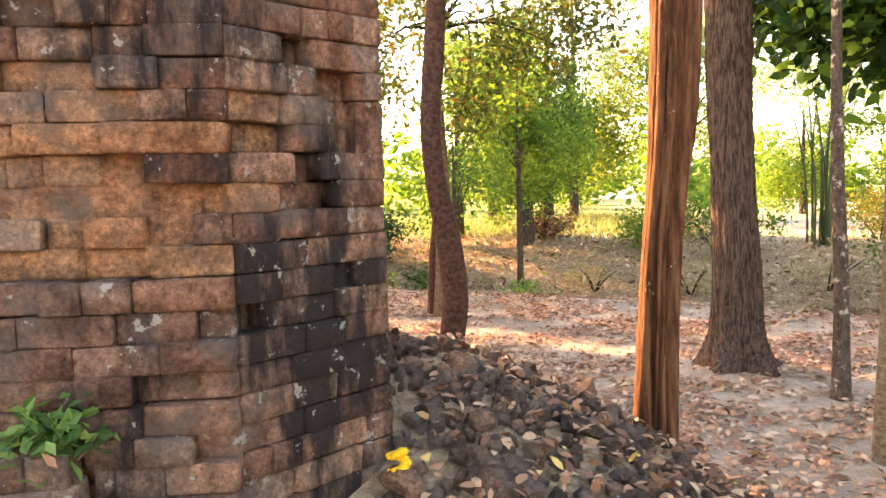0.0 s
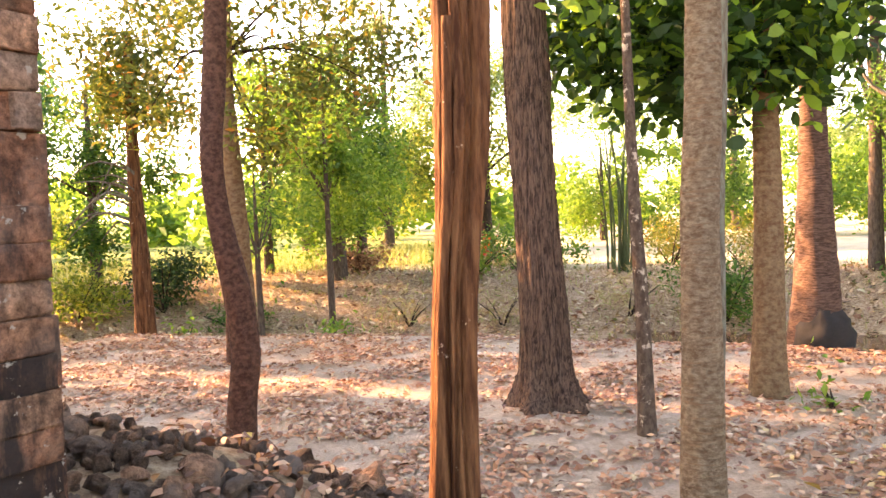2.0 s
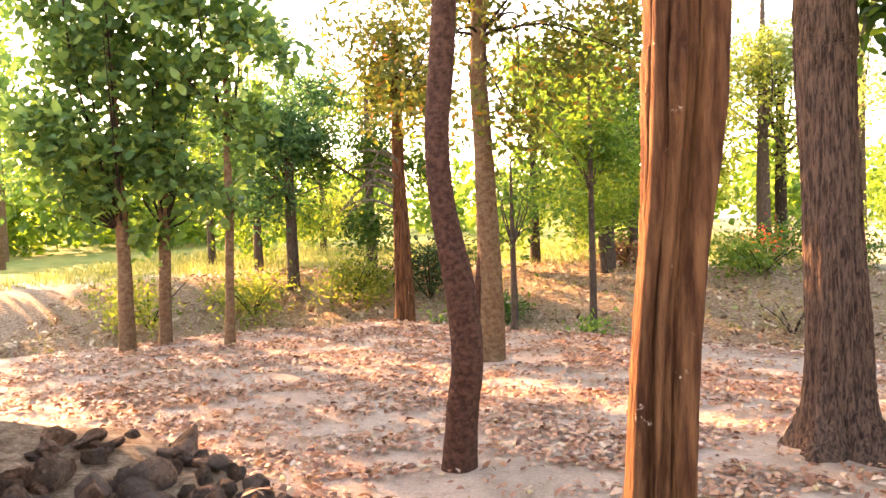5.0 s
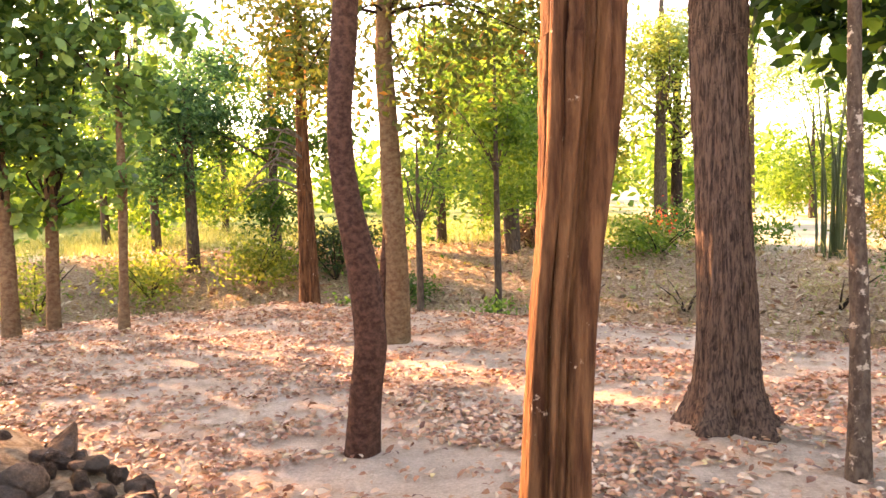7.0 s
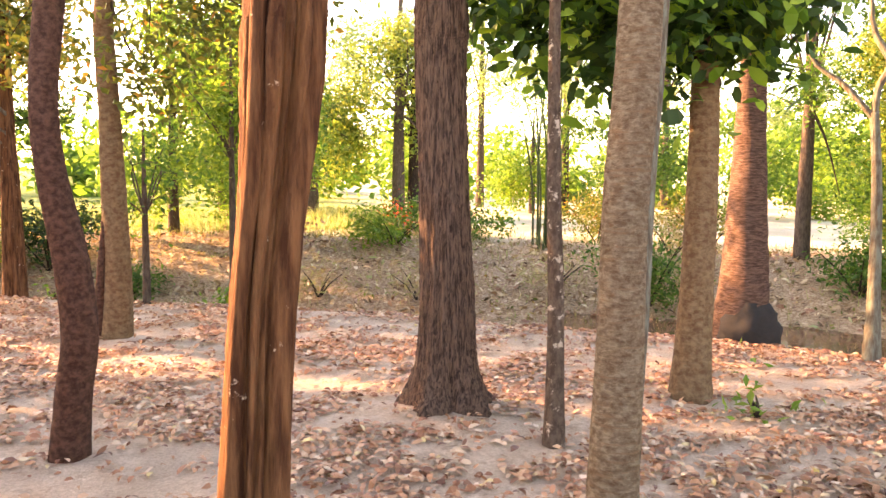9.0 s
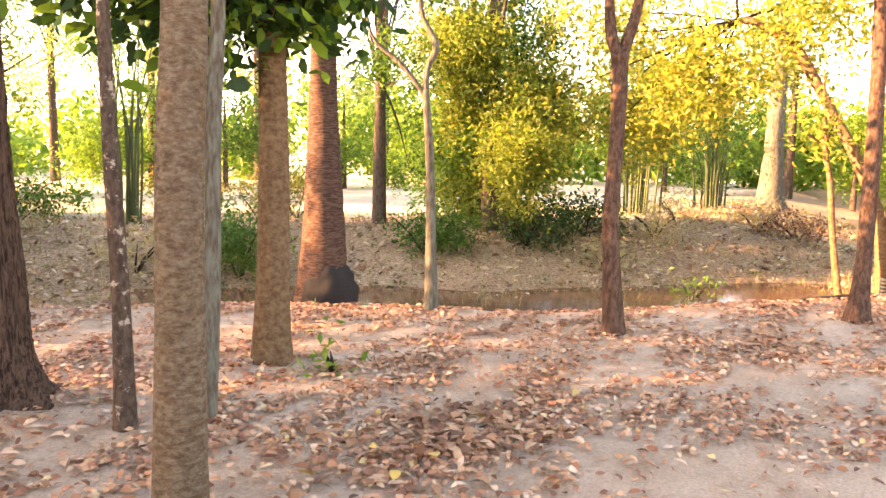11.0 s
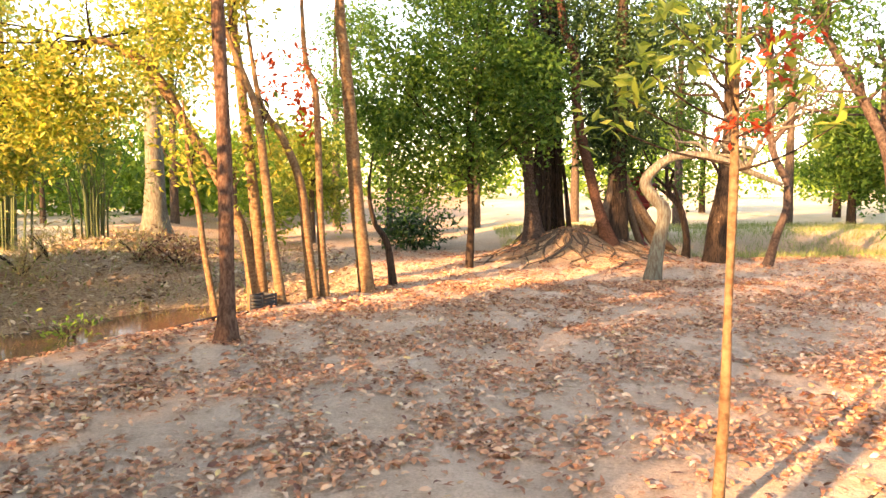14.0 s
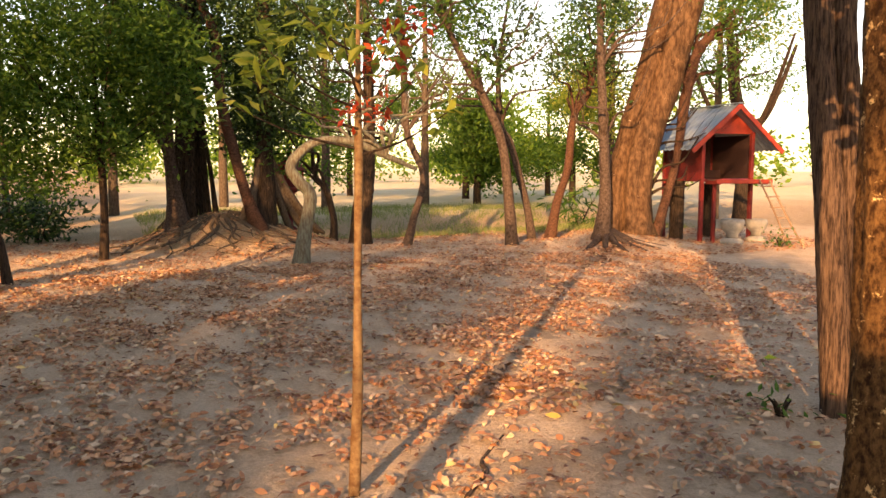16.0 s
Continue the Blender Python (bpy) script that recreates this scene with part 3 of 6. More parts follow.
t = tree((1.22, 4.48), "fluted orange-brown tree of fused stems with pale patches", [(-0.02, -0.02, 0, 0.135), (0.0, 0.0, 1.3, 0.118), (0.03, 0.03, 2.0, 0.1), (0.06, 0.05, 2.3, 0.1), (0.09, 0.06, 2.6, 0.115), (0.11, 0.06, 2.9, 0.13), (0.12, 0.08, 3.15, 0.125), (0.1, 0.15, 4.5, 0.1), (0.05, 0.3, 8.0, 0.06)], M_split, sides=84, rings=130, rough=0.05, flutes=((216, 0.09, 0.3), (239, 0.1, 0.45), (268, 0.08, 0.3), (297, 0.11, 0.5), (326, 0.1, 0.35), (20, 0.2, 0.3), (150, 0.2, 0.3)))
stem("stem", t, [(-0.12, -0.05, 0.6, 0.05), (-0.09, -0.05, 1.1, 0.042), (-0.06, -0.04, 1.6, 0.036), (-0.03, -0.03, 2.1, 0.028), (0.02, -0.02, 2.6, 0.03), (0.05, 0.0, 3.4, 0.024)], M_split, sides=14, rings=50, rough=0.1)
stem("stem", t, [(0.07, -0.07, 0.6, 0.045), (0.08, -0.04, 1.2, 0.042), (0.1, -0.02, 1.8, 0.04), (0.14, 0.0, 2.3, 0.042), (0.19, 0.02, 2.7, 0.05), (0.21, 0.04, 3.2, 0.062), (0.35, 0.1, 6.5, 0.04)], M_split, sides=18, rings=60, rough=0.08, flutes=((280, 0.3, 0.2),))
balls = [(0.9, 0.6, 7.8, 1.8, 1.6, 1.2, 50), (-0.6, 0.4, 8.6, 1.8, 1.6, 1.2, 50)]
crown(t, 2, balls, 0.16, 30, 0.32, G_mid)

t = tree((3.58, 9.43), "thick dark tree with deeply fissured bark and flared foot", [(0, 0, 0, 0.36), (0, 0.05, 0.5, 0.29), (0.01, 0.12, 1.47, 0.275), (-0.01, 0.22, 2.57, 0.255), (-0.03, 0.31, 3.68, 0.261), (-0.01, 0.36, 4.23, 0.266), (0, 0.5, 7, 0.2), (0.1, 0.5, 9.5, 0.08)], M_big, sides=72, rings=150, rough=0.05, ridges=15, flare=0.62)
balls = [(1.0, 1.0, 8.4, 2.0, 1.8, 1.2, 60), (-1.2, 0.3, 9.2, 2.0, 1.8, 1.2, 60)]
crown(t, 3, balls, 0.16, 30, 0.34, G_mid)

t = tree((4.17, 8.1), "thin tree with dark bark mottled white by lichen", [(0, 0, 0, 0.098), (0.02, 0.08, 0.8, 0.078), (0.04, 0.15, 1.53, 0.073), (0.04, 0.25, 2.51, 0.064), (0.08, 0.4, 3.96, 0.054), (0.1, 0.5, 6.5, 0.03)], M_spot, sides=18, rings=60, flare=0.2)
crown(t, 4, [(0.1, 0.5, 6.4, 1.0, 1.0, 0.9, 30)], 0.14, 26, 0.25, G_mid)

t = tree((3.71, 6.3), "pale tan tree with scarred ringed bark", [(0, 0, 0, 0.19), (0.11, 0.16, 1.53, 0.162), (0.18, 0.26, 2.44, 0.155), (0.28, 0.33, 3.43, 0.147), (0.4, 0.5, 6.0, 0.12), (0.5, 0.6, 8.0, 0.05)], M_pale, sides=36, rings=110, rough=0.045)
crown(t, 5, [(0.5, 0.6, 7.8, 1.8, 1.8, 1.2, 60)], 0.18, 32, 0.34, G_mid)

t = tree((4.80, 7.84), "slim pale grey pole of a tree", [(0, 0, 0, 0.075), (0.12, 0.1, 1.24, 0.071), (0.22, 0.22, 2.49, 0.069), (0.35, 0.32, 3.75, 0.066), (0.5, 0.4, 6.5, 0.04)], M_white, sides=14, rings=40)
crown(t, 6, [(0.5, 0.4, 6.4, 1.1, 1.1, 0.8, 30)], 0.15, 26, 0.28, G_mid)

t = tree((6.38, 9.18), "straight tan tree with a smooth trunk below broad leaves", [(0, 0, 0, 0.23), (0.08, 0.08, 0.9, 0.195), (0.19, 0.2, 2.2, 0.177), (0.28, 0.35, 3.5, 0.157), (0.32, 0.42, 4.15, 0.15), (0.4, 0.5, 6.5, 0.08)], M_tan, sides=28, rings=70, rough=0.03, flare=0.2)
balls = [(-1.1, 0.7, 4.4, 1.1, 1.2, 1.1, 70), (-0.1, 0.4, 4.2, 0.9, 0.9, 0.9, 50), (0.8, 0.5, 4.8, 1.1, 1.2, 1.2, 70), (-1.9, 0.9, 4.5, 0.6, 0.7, 0.7, 22), (-0.2, 0.3, 6.4, 1.9, 1.7, 1.2, 80)]
for lp in sprays(R, (0.3, 0.4, 4.0), balls, 3):
    stem("branch", t, lp, M_dark, sides=6, rings=10)
crown(t, 7, balls, 0.26, 22, 0.27, G_mixed, long=1.8, fill=0.1)

t = tree((9.11, 11.75), "stout banded tree with a charred hollow foot", [(0, 0, 0, 0.44), (0.07, 0.06, 0.73, 0.37), (0.18, 0.19, 2.11, 0.296), (0.27, 0.32, 3.3, 0.23), (0.3, 0.4, 5.5, 0.16), (0.3, 0.5, 8.5, 0.08)], M_stump, sides=30, rings=70, rough=0.05, flare=0.15)
stem("charred_foot", t, [(0.05, -0.1, -0.25, 0.47), (0.06, -0.08, 0.25, 0.42), (0.1, -0.03, 0.55, 0.3)], M_char, "blackened burnt base", sides=24, rings=12, rough=0.14)
crown(t, 8, [(0.3, 0.4, 7.4, 2.0, 2.0, 1.4, 50)], 0.17, 28, 0.36, G_mid)
SHADE_BEARERS.append(t)

t = tree((9.88, 10.01), "slender whitish tree with bare forked branches", [(0, 0, 0, 0.13), (0.07, 0.09, 0.85, 0.088), (0.13, 0.18, 1.73, 0.075), (0.18, 0.29, 2.6, 0.064), (0.2, 0.41, 3.38, 0.06)], M_white,
         [[(0.2, 0.41, 3.3, 0.05), (0.1, 0.53, 3.5, 0.044), (-0.05, 0.75, 3.81, 0.04), (-0.3, 1.1, 4.2, 0.026), (-0.4, 1.2, 5.0, 0.015)], [(0.2, 0.41, 3.3, 0.053), (0.25, 0.42, 3.73, 0.05), (0.38, 0.36, 4.08, 0.06), (0.25, 0.58, 4.6, 0.04), (0.3, 0.7, 5.6, 0.02)]], flare=0.15)
crown(t, 9, [(0.2, 0.6, 5.6, 0.9, 0.9, 0.6, 14)], 0.15, 16, 0.2, G_mid)

t = tree((10.63, 7.22), "reddish tree that forks into two limbs", [(0, 0, 0, 0.15), (0.05, 0.1, 0.85, 0.125), (0.1, 0.19, 1.63, 0.113), (0.25, 0.24, 2.79, 0.105), (0.36, 0.32, 3.84, 0.12)], M_fork,
         [[(0.36, 0.32, 3.75, 0.095), (0.3, 0.44, 4.11, 0.08), (0.31, 0.51, 4.6, 0.07), (0.2, 0.7, 6.5, 0.03)], [(0.36, 0.32, 3.75, 0.095), (0.5, 0.24, 4.19, 0.08), (0.6, 0.2, 4.6, 0.07), (0.9, 0.0, 6.5, 0.03)]], sides=20, flare=0.2)
crown(t, 10, [(0.2, 0.6, 6.3, 1.2, 1.2, 0.8, 34), (0.9, 0.0, 6.6, 1.2, 1.2, 0.8, 34)], 0.15, 26, 0.27, G_mid)
SHADE_BEARERS.append(t)

t = tree((14.04, 5.09), "straight grey tree with ringed bark and spreading roots", [(0, 0, 0, 0.16), (0.11, 0, 0.92, 0.115), (0.26, 0.04, 2.32, 0.113), (0.41, 0.11, 3.72, 0.108), (0.55, 0.19, 5.13, 0.105), (0.7, 0.3, 8.5, 0.05)], M_fork, sides=20, rings=60, flare=0.6)
crown(t, 11, [(0.7, 0.3, 8.0, 1.6, 1.6, 1.0, 40)], 0.16, 26, 0.32, G_mid)
SHADE_BEARERS.append(t)

t = tree((-0.02, 14.19), "tall smooth brown tree with drooping leafy twigs", [(0, 0, 0, 0.23), (0.04, 0.08, 0.94, 0.198), (0.01, 0.17, 2.02, 0.18), (-0.03, 0.27, 3.18, 0.153), (-0.09, 0.39, 4.53, 0.144), (-0.06, 0.46, 5.43, 0.126), (0, 0.6, 9.5, 0.06)], M_tan, sides=22, rings=60, flare=0.15)
stem("stem", t, [(-0.2, 0, -0.1, 0.09), (-0.2, 0.02, 0.7, 0.075), (-0.12, 0.1, 1.7, 0.05)], M_curve, sides=10, rings=14)
balls = [(1.7, 0.2, 4.9, 1.3, 1.0, 1.0, 46), (0.5, -0.2, 3.9, 0.8, 0.7, 0.8, 20), (0.4, 0.3, 6.3, 2.0, 1.4, 1.2, 60), (2.6, 0.6, 5.9, 1.3, 1.2, 1.0, 40), (-0.9, 0.3, 4.4, 0.6, 0.6, 0.9, 14)]
for lp in sprays(R, (-0.06, 0.46, 5.2), balls, 2, 0.03):
    stem("branch", t, lp, M_dark, sides=6, rings=10)
crown(t, 12, balls, 0.17, 26, 0.27, G_olive, fill=0.15)

t = tree((-2.13, 18.46), "split pale tree with stripped bark and bare twigs", [(0, 0, 0, 0.23), (-0.04, 0.09, 1.05, 0.19), (-0.07, 0.19, 2.25, 0.165), (-0.11, 0.32, 3.82, 0.133), (-0.1, 0.4, 6.5, 0.08)], M_split, sides=26, rings=50, flutes=((260, 0.25, 0.35), (310, 0.2, 0.25)), flare=0.2)
for i in range(12):
    a, z = R.uniform(2.4, 4.2), R.uniform(1.8, 3.7)
    k = R.uniform(0.7, 1.6)
    stem("twig", t, [(-0.08, 0.2, z, 0.035), (-0.1 + k * 0.5 * math.cos(a), 0.2 + 0.3 * math.sin(a), z + 0.25, 0.022), (-0.1 + k * math.cos(a), 0.2 + 0.5 * math.sin(a), z + R.uniform(-0.5, 0.4), 0.008)], M_white, sides=5, rings=8)
balls = [(0.1, 0.3, 4.9, 1.4, 1.2, 1.0, 60), (-0.6, 0.3, 6.2, 1.3, 1.2, 1.0, 50), (0.8, 0.4, 6.4, 1.3, 1.2, 1.0, 50)]
crown(t, 13, balls, 0.19, 26, 0.28, G_olive, fill=0.1)

# topmost ball of the second and third crowns: unseen, added to cast shade
left = [((-4.95, 15.61), [(0, 0, 0, 0.11), (0.01, 0.09, 1.07, 0.08), (0.02, 0.22, 2.58, 0.08), (-0.01, 0.33, 3.88, 0.06), (-0.01, 0.5, 6.2, 0.04)], [(0.35, 0.3, 4.3, 0.65, 0.7, 0.55, 16), (-0.5, 0.2, 4.9, 0.8, 0.8, 0.7, 22), (0.1, 0.3, 6.2, 1.0, 1.0, 0.7, 26)]),
        ((-6.35, 15.88), [(0, 0, 0, 0.13), (0, 0.09, 1.07, 0.113), (0, 0.19, 2.2, 0.103), (0, 0.3, 5.5, 0.06)], [(-0.2, 0, 3.5, 1.0, 1.0, 0.8, 44), (-0.3, 0, 5.2, 1.3, 1.2, 1.0, 56), (0.5, -0.1, 3.1, 0.6, 0.6, 0.4, 16), (-0.4, 0.3, 7.4, 1.9, 1.7, 1.2, 60)]),
        ((-6.75, 15.2), [(0, 0, 0, 0.155), (-0.02, 0.1, 1.14, 0.129), (-0.08, 0.19, 2.22, 0.109), (-0.2, 0.3, 6, 0.06)], [(-0.8, 0, 3.8, 1.3, 1.1, 1.1, 70), (-0.3, 0, 5.7, 1.6, 1.4, 1.2, 70), (-0.5, -0.2, 2.7, 0.7, 0.7, 0.4, 20), (-0.2, 0.2, 8.0, 2.0, 1.8, 1.3, 60)])]
for i, (at, sp, balls) in enumerate(left):
    t = tree(at, "slim tan tree under a heavy broad-leaved crown", sp, M_tan, sides=14, rings=40, group="broad-leaved trees by the ditch", flare=0.15)
    for lp in sprays(R, sp[-2][:3], balls, 3):
        stem("branch", t, lp, M_dark, sides=6, rings=10)
    balls = balls + [(b0[0] + R.uniform(-1.2, 0.9), b0[1] + R.uniform(-0.8, 0.8), b0[2] + R.uniform(-0.7, 0.9), 0.5, 0.5, 0.3, 8) for b0 in balls for _ in range(3)]
    crown(t, 20 + i, balls, 0.24, 16, 0.2, G_broad, long=1.75, fill=0.1)

t = tree((7.83, -5.5), "dark grey twin-stemmed tree with rough bark", [(0, 0, 0, 0.15), (0.07, 0.04, 0.76, 0.142), (0.19, 0.04, 1.9, 0.142), (0.32, 0.06, 3.03, 0.137), (0.45, 0.08, 4.3, 0.131), (0.6, 0.2, 7, 0.09), (0.5, 0.3, 9.4, 0.04)], M_big, sides=44, rings=90, rough=0.06, ridges=9)
stem("stem", t, [(-0.08, -0.14, -0.1, 0.14), (-0.04, -0.15, 0.76, 0.12), (0.1, -0.19, 1.9, 0.128), (0.22, -0.17, 3.03, 0.13), (0.34, -0.16, 4.2, 0.125), (0.4, -0.5, 7, 0.06)], M_big, "second stem pressed against the first", sides=44, rings=90, rough=0.06, ridges=9)
crown(t, 30, [(0.5, -0.2, 7.2, 1.8, 1.8, 1.1, 60)], 0.2, 28, 0.34, G_broad)
SHADE_BEARERS.append(t)
t = tree((5.57, -3.1), "near tree with flaky orange-brown bark in the sun", [(0, 0, 0, 0.24), (0, 0, 1.0, 0.19), (0.06, -0.02, 2.4, 0.175), (0.12, -0.04, 4.0, 0.165), (0.2, 0, 7, 0.08)], M_flaky, sides=40, rings=90, rough=0.06, ridges=7)
crown(t, 31, [(-0.1, -0.5, 4.6, 0.8, 0.9, 0.7, 40), (0.2, 0, 7.0, 1.6, 1.6, 1.0, 50)], 0.25, 26, 0.28, G_broad, long=1.8)

# unseen high crowns, and an unseen wood to the side, added to shade the clearing
def shade_crown(t, seed, cx, cy, z, r, k=90, material=G_mid):
    """A wide high crown with limbs, carried by the tree t, added unseen for its shade."""
    rg = np.random.RandomState(seed)
    balls = [(cx + rg.uniform(-0.7, 0.7) * r, cy + rg.uniform(-0.7, 0.7) * r, z + rg.uniform(-0.3, 2.2), r * rg.uniform(0.5, 0.8), r * rg.uniform(0.5, 0.8), rg.uniform(0.7, 1.1), k // 4) for _ in range(5)]
    for lp in sprays(rg, (cx * 0.6, cy * 0.6, z - 0.6), balls, 1, 0.05):
        stem("branch", t, lp, M_dark, sides=6, rings=10)
    return crown(t, seed, balls, 0.23, 26, 0.36, material, fill=0.1)


for i, t in enumerate(SHADE_BEARERS):
    shade_crown(t, 300 + i, 0.4, 0.4, 7.6 if i < 3 else 9.0, 2.3, 56)
# added trees out of view, spaced to leave strips of sun
# along the light (s) and across it (p)
for i, (s_, p_, h, r_) in enumerate(((22, 0.0, 16, 1.1), (24, -4.4, 14, 1.5), (25, 2.8, 15, 0.9), (26, 6.9, 15, 1.6), (32, 8.4, 16, 1.7), (36, 10.4, 16, 1.7), (42, 12.0, 17, 1.8), (33, 2.2, 17, 0.9), (35, 6.6, 17, 1.6))):
    x, y = -0.77 * s_ + 0.64 * p_, 0.64 * s_ + 0.77 * p_
    t = tree((x, y), "tall broad-leaved tree added out of view for shade", [(0, 0, 0, 0.24), (0.05, 0, h * 0.4, 0.18), (0, 0.1, h * 0.85, 0.08)], M_tan, sides=12, rings=24, group="broad-leaved shade trees")
    balls = [(R.uniform(-0.45, 0.45) * r_, R.uniform(-0.45, 0.45) * r_, h * q, r_, r_, 1.5, 34) for q in (0.28, 0.4, 0.52, 0.64, 0.76, 0.88)]
    for lp in sprays(R, (0, 0, h * 0.35), balls, 1, 0.05):
        stem("branch", t, lp, M_dark, sides=6, rings=10)
    crown(t, 350 + i, balls, 0.3, 12, 0.36, G_broad, long=1.75, fill=0.1)

# the sapling with red and yellow-green leaves
t = tree((7.85, -0.43), "thin sapling with red and yellow-green leaves", [(0, 0, 0, 0.046), (0.07, -0.06, 0.8, 0.041), (0.14, -0.09, 1.65, 0.031), (0.22, -0.13, 2.5, 0.036), (0.26, -0.14, 2.92, 0.026), (0.27, -0.15, 3.8, 0.012)], M_tan, sides=14, rings=40, name="sapling")
tips = []
for a, z, k in ((1.2, 2.6, 1.0), (1.4, 2.75, 0.8), (1.8, 2.9, 0.7), (2.6, 3.0, 0.4), (4.4, 2.55, 0.7), (4.9, 2.8, 0.5), (0.4, 3.1, 0.4), (5.3, 3.1, 0.4), (1.6, 3.3, 0.5)):
    e3 = (0.22 + k * math.cos(a), -0.13 + k * math.sin(a), z + 0.35)
    stem("branch", t, [(0.22, -0.13, z, 0.012), (0.22 + k * 0.5 * math.cos(a), -0.13 + k * 0.5 * math.sin(a), z + 0.12, 0.008), (*e3, 0.004)], M_dark, sides=5, rings=8)
    tips.append((*e3, 0.25, 0.2, 0.14, 5))
crown(t, 40, tips, 0.17, 4, 0.09, G_lime, long=2.4, label="yellow-green drooping leaves")
crown(t, 41, [(0.26, -0.2, 3.05, 0.2, 0.3, 0.3, 10), (0.3, -0.35, 3.5, 0.25, 0.35, 0.3, 10)], 0.085, 7, 0.07, G_red, name="red_leaves", label="clusters of young red leaves")

# ---- the row along the right-hand ditch ----
row = [((19.43, 6.05), [(0, 0, 0, 0.16), (0.09, 0.21, 1.06, 0.13), (0.16, 0.81, 2.48, 0.117), (0.19, 1.34, 3.38, 0.117), (0.24, 2.2, 4.8, 0.117), (0.22, 2.79, 5.32, 0.104), (0.17, 3.6, 5.6, 0.078), (0.1, 5.2, 5.2, 0.03)]),
       ((19.44, 5.9), [(0, 0, 0, 0.16), (0.16, 0.18, 1.71, 0.13), (0.3, 0.36, 3.26, 0.117), (0.45, 0.55, 4.81, 0.11), (0.57, 0.74, 6.23, 0.097), (0.7, 0.9, 9, 0.04)]),
       ((18.21, 5.17), [(0, 0, 0, 0.115), (0.12, 0.24, 1.4, 0.096), (0.24, 0.4, 2.72, 0.09), (0.36, 0.6, 4.04, 0.078), (0.45, 1.2, 5.6, 0.05), (0.5, 1.8, 7.5, 0.02)]),
       ((18.89, 4.65), [(0, 0, 0, 0.125), (0.12, 0.18, 1.36, 0.106), (0.23, 0.32, 2.48, 0.094), (0.28, 0.71, 3.47, 0.081), (0.3, 1.2, 4.3, 0.06), (0.3, 1.5, 6.5, 0.02)]),
       ((19.1, 4.45), [(0, 0, 0, 0.11), (0.16, 0.11, 1.61, 0.082), (0.34, 0.18, 3.36, 0.076), (0.45, 0.25, 4.49, 0.069), (0.52, 0.49, 5.37, 0.057), (0.6, 0.6, 8, 0.02)]),
       ((19.98, 3.61), [(0, 0, 0, 0.19), (0.18, 0.27, 1.96, 0.158), (0.37, 0.43, 3.93, 0.145), (0.52, 0.59, 5.5, 0.132), (0.59, 0.68, 6.28, 0.119), (0.7, 0.8, 9.5, 0.06)]),
       ((20.89, 3.11), [(0, 0, 0, 0.11), (0.09, 0.15, 0.99, 0.083), (0.11, 0.46, 1.53, 0.062), (0.16, 0.6, 2.3, 0.041), (0.2, 0.5, 3.2, 0.015)]),
       ((18.37, 6.53), [(0, 0, 0, 0.08), (0.1, 0.33, 0.88, 0.068), (0.19, 0.49, 1.99, 0.062), (0.25, 0.66, 2.72, 0.049), (0.3, 0.8, 4.2, 0.02)])]
yellow = {0: [(-0.4, 8.0, 3.6, 2.2, 2.0, 1.6, 110), (-0.3, 6.5, 5.6, 2.4, 2.4, 1.2, 110), (-0.1, 3.6, 4.3, 2.0, 1.9, 1.2, 110), (0.2, 5.0, 4.0, 2.0, 1.7, 1.5, 90), (0.3, 2.4, 6.0, 1.8, 2.0, 1.1, 70), (0.6, 6.2, 3.0, 1.6, 1.3, 1.0, 50)], 1: [(0.4, 1.6, 5.6, 1.2, 1.6, 1.2, 34)], 2: [(0.4, 1.4, 6.6, 1.2, 1.4, 1.0, 34)], 3: [(0.3, 1.1, 3.4, 0.6, 0.6, 0.8, 14)], 7: [(0.25, 0.7, 3.2, 0.5, 0.5, 0.7, 10)]}
for i, (at, sp) in enumerate(row):
    t = tree(at, "slender leaning tree lit gold along its trunk", sp, M_tan if i != 6 else M_dark, sides=14, rings=36, group="leaning trees along the ditch", flare=0.15)
    if i in yellow:
        for lp in sprays(R, sp[-2][:3], yellow[i], 3):
            stem("branch", t, lp, M_dark, sides=6, rings=10)
        crown(t, 50 + i, yellow[i], 0.18, 30, 0.3, G_yellow, fill=0.1, label="yellow autumn leaves")
    if i in (1, 5):
        crown(t, 60 + i, [(0.7, 0.9, 8.4, 1.8, 1.8, 1.4, 50)], 0.15, 26, 0.34, G_mid)
    if i == 4:
        crown(t, 65, [(0.5, 0.5, 4.4, 0.28, 0.28, 1.0, 16), (0.5, 1.1, 4.9, 0.3, 0.3, 0.7, 8)], 0.17, 12, 0.12, G_red, name="dead_leaves", label="hanging bunch of rust-red leaves")

t = tree((25.08, 1.27), "leafy bright green tree at the head of the ditch", [(0, 0, 0, 0.14), (0.14, -0.06, 1.19, 0.108), (0.26, -0.04, 2.34, 0.1), (0.37, 0.02, 3.5, 0.08), (0.4, 0.1, 7, 0.03)], M_dark)
balls = [(0.3, 0.6, 3.6, 1.8, 2.1, 1.4, 140), (0.4, 0.2, 6.0, 2.2, 2.6, 1.6, 170), (0.2, 2.4, 5.2, 1.6, 1.6, 2.0, 130), (0.2, -1.6, 5.0, 1.3, 1.4, 1.8, 110), (0.2, 0.4, 8.2, 2.4, 2.8, 1.2, 130), (0.3, 1.6, 2.6, 0.9, 1.0, 0.6, 30)]
for lp in sprays(R, (0.3, 0, 2.6), balls, 3):
    stem("branch", t, lp, M_dark, sides=6, rings=10)
crown(t, 70, balls, 0.19, 38, 0.33, G_mid, fill=0.25)

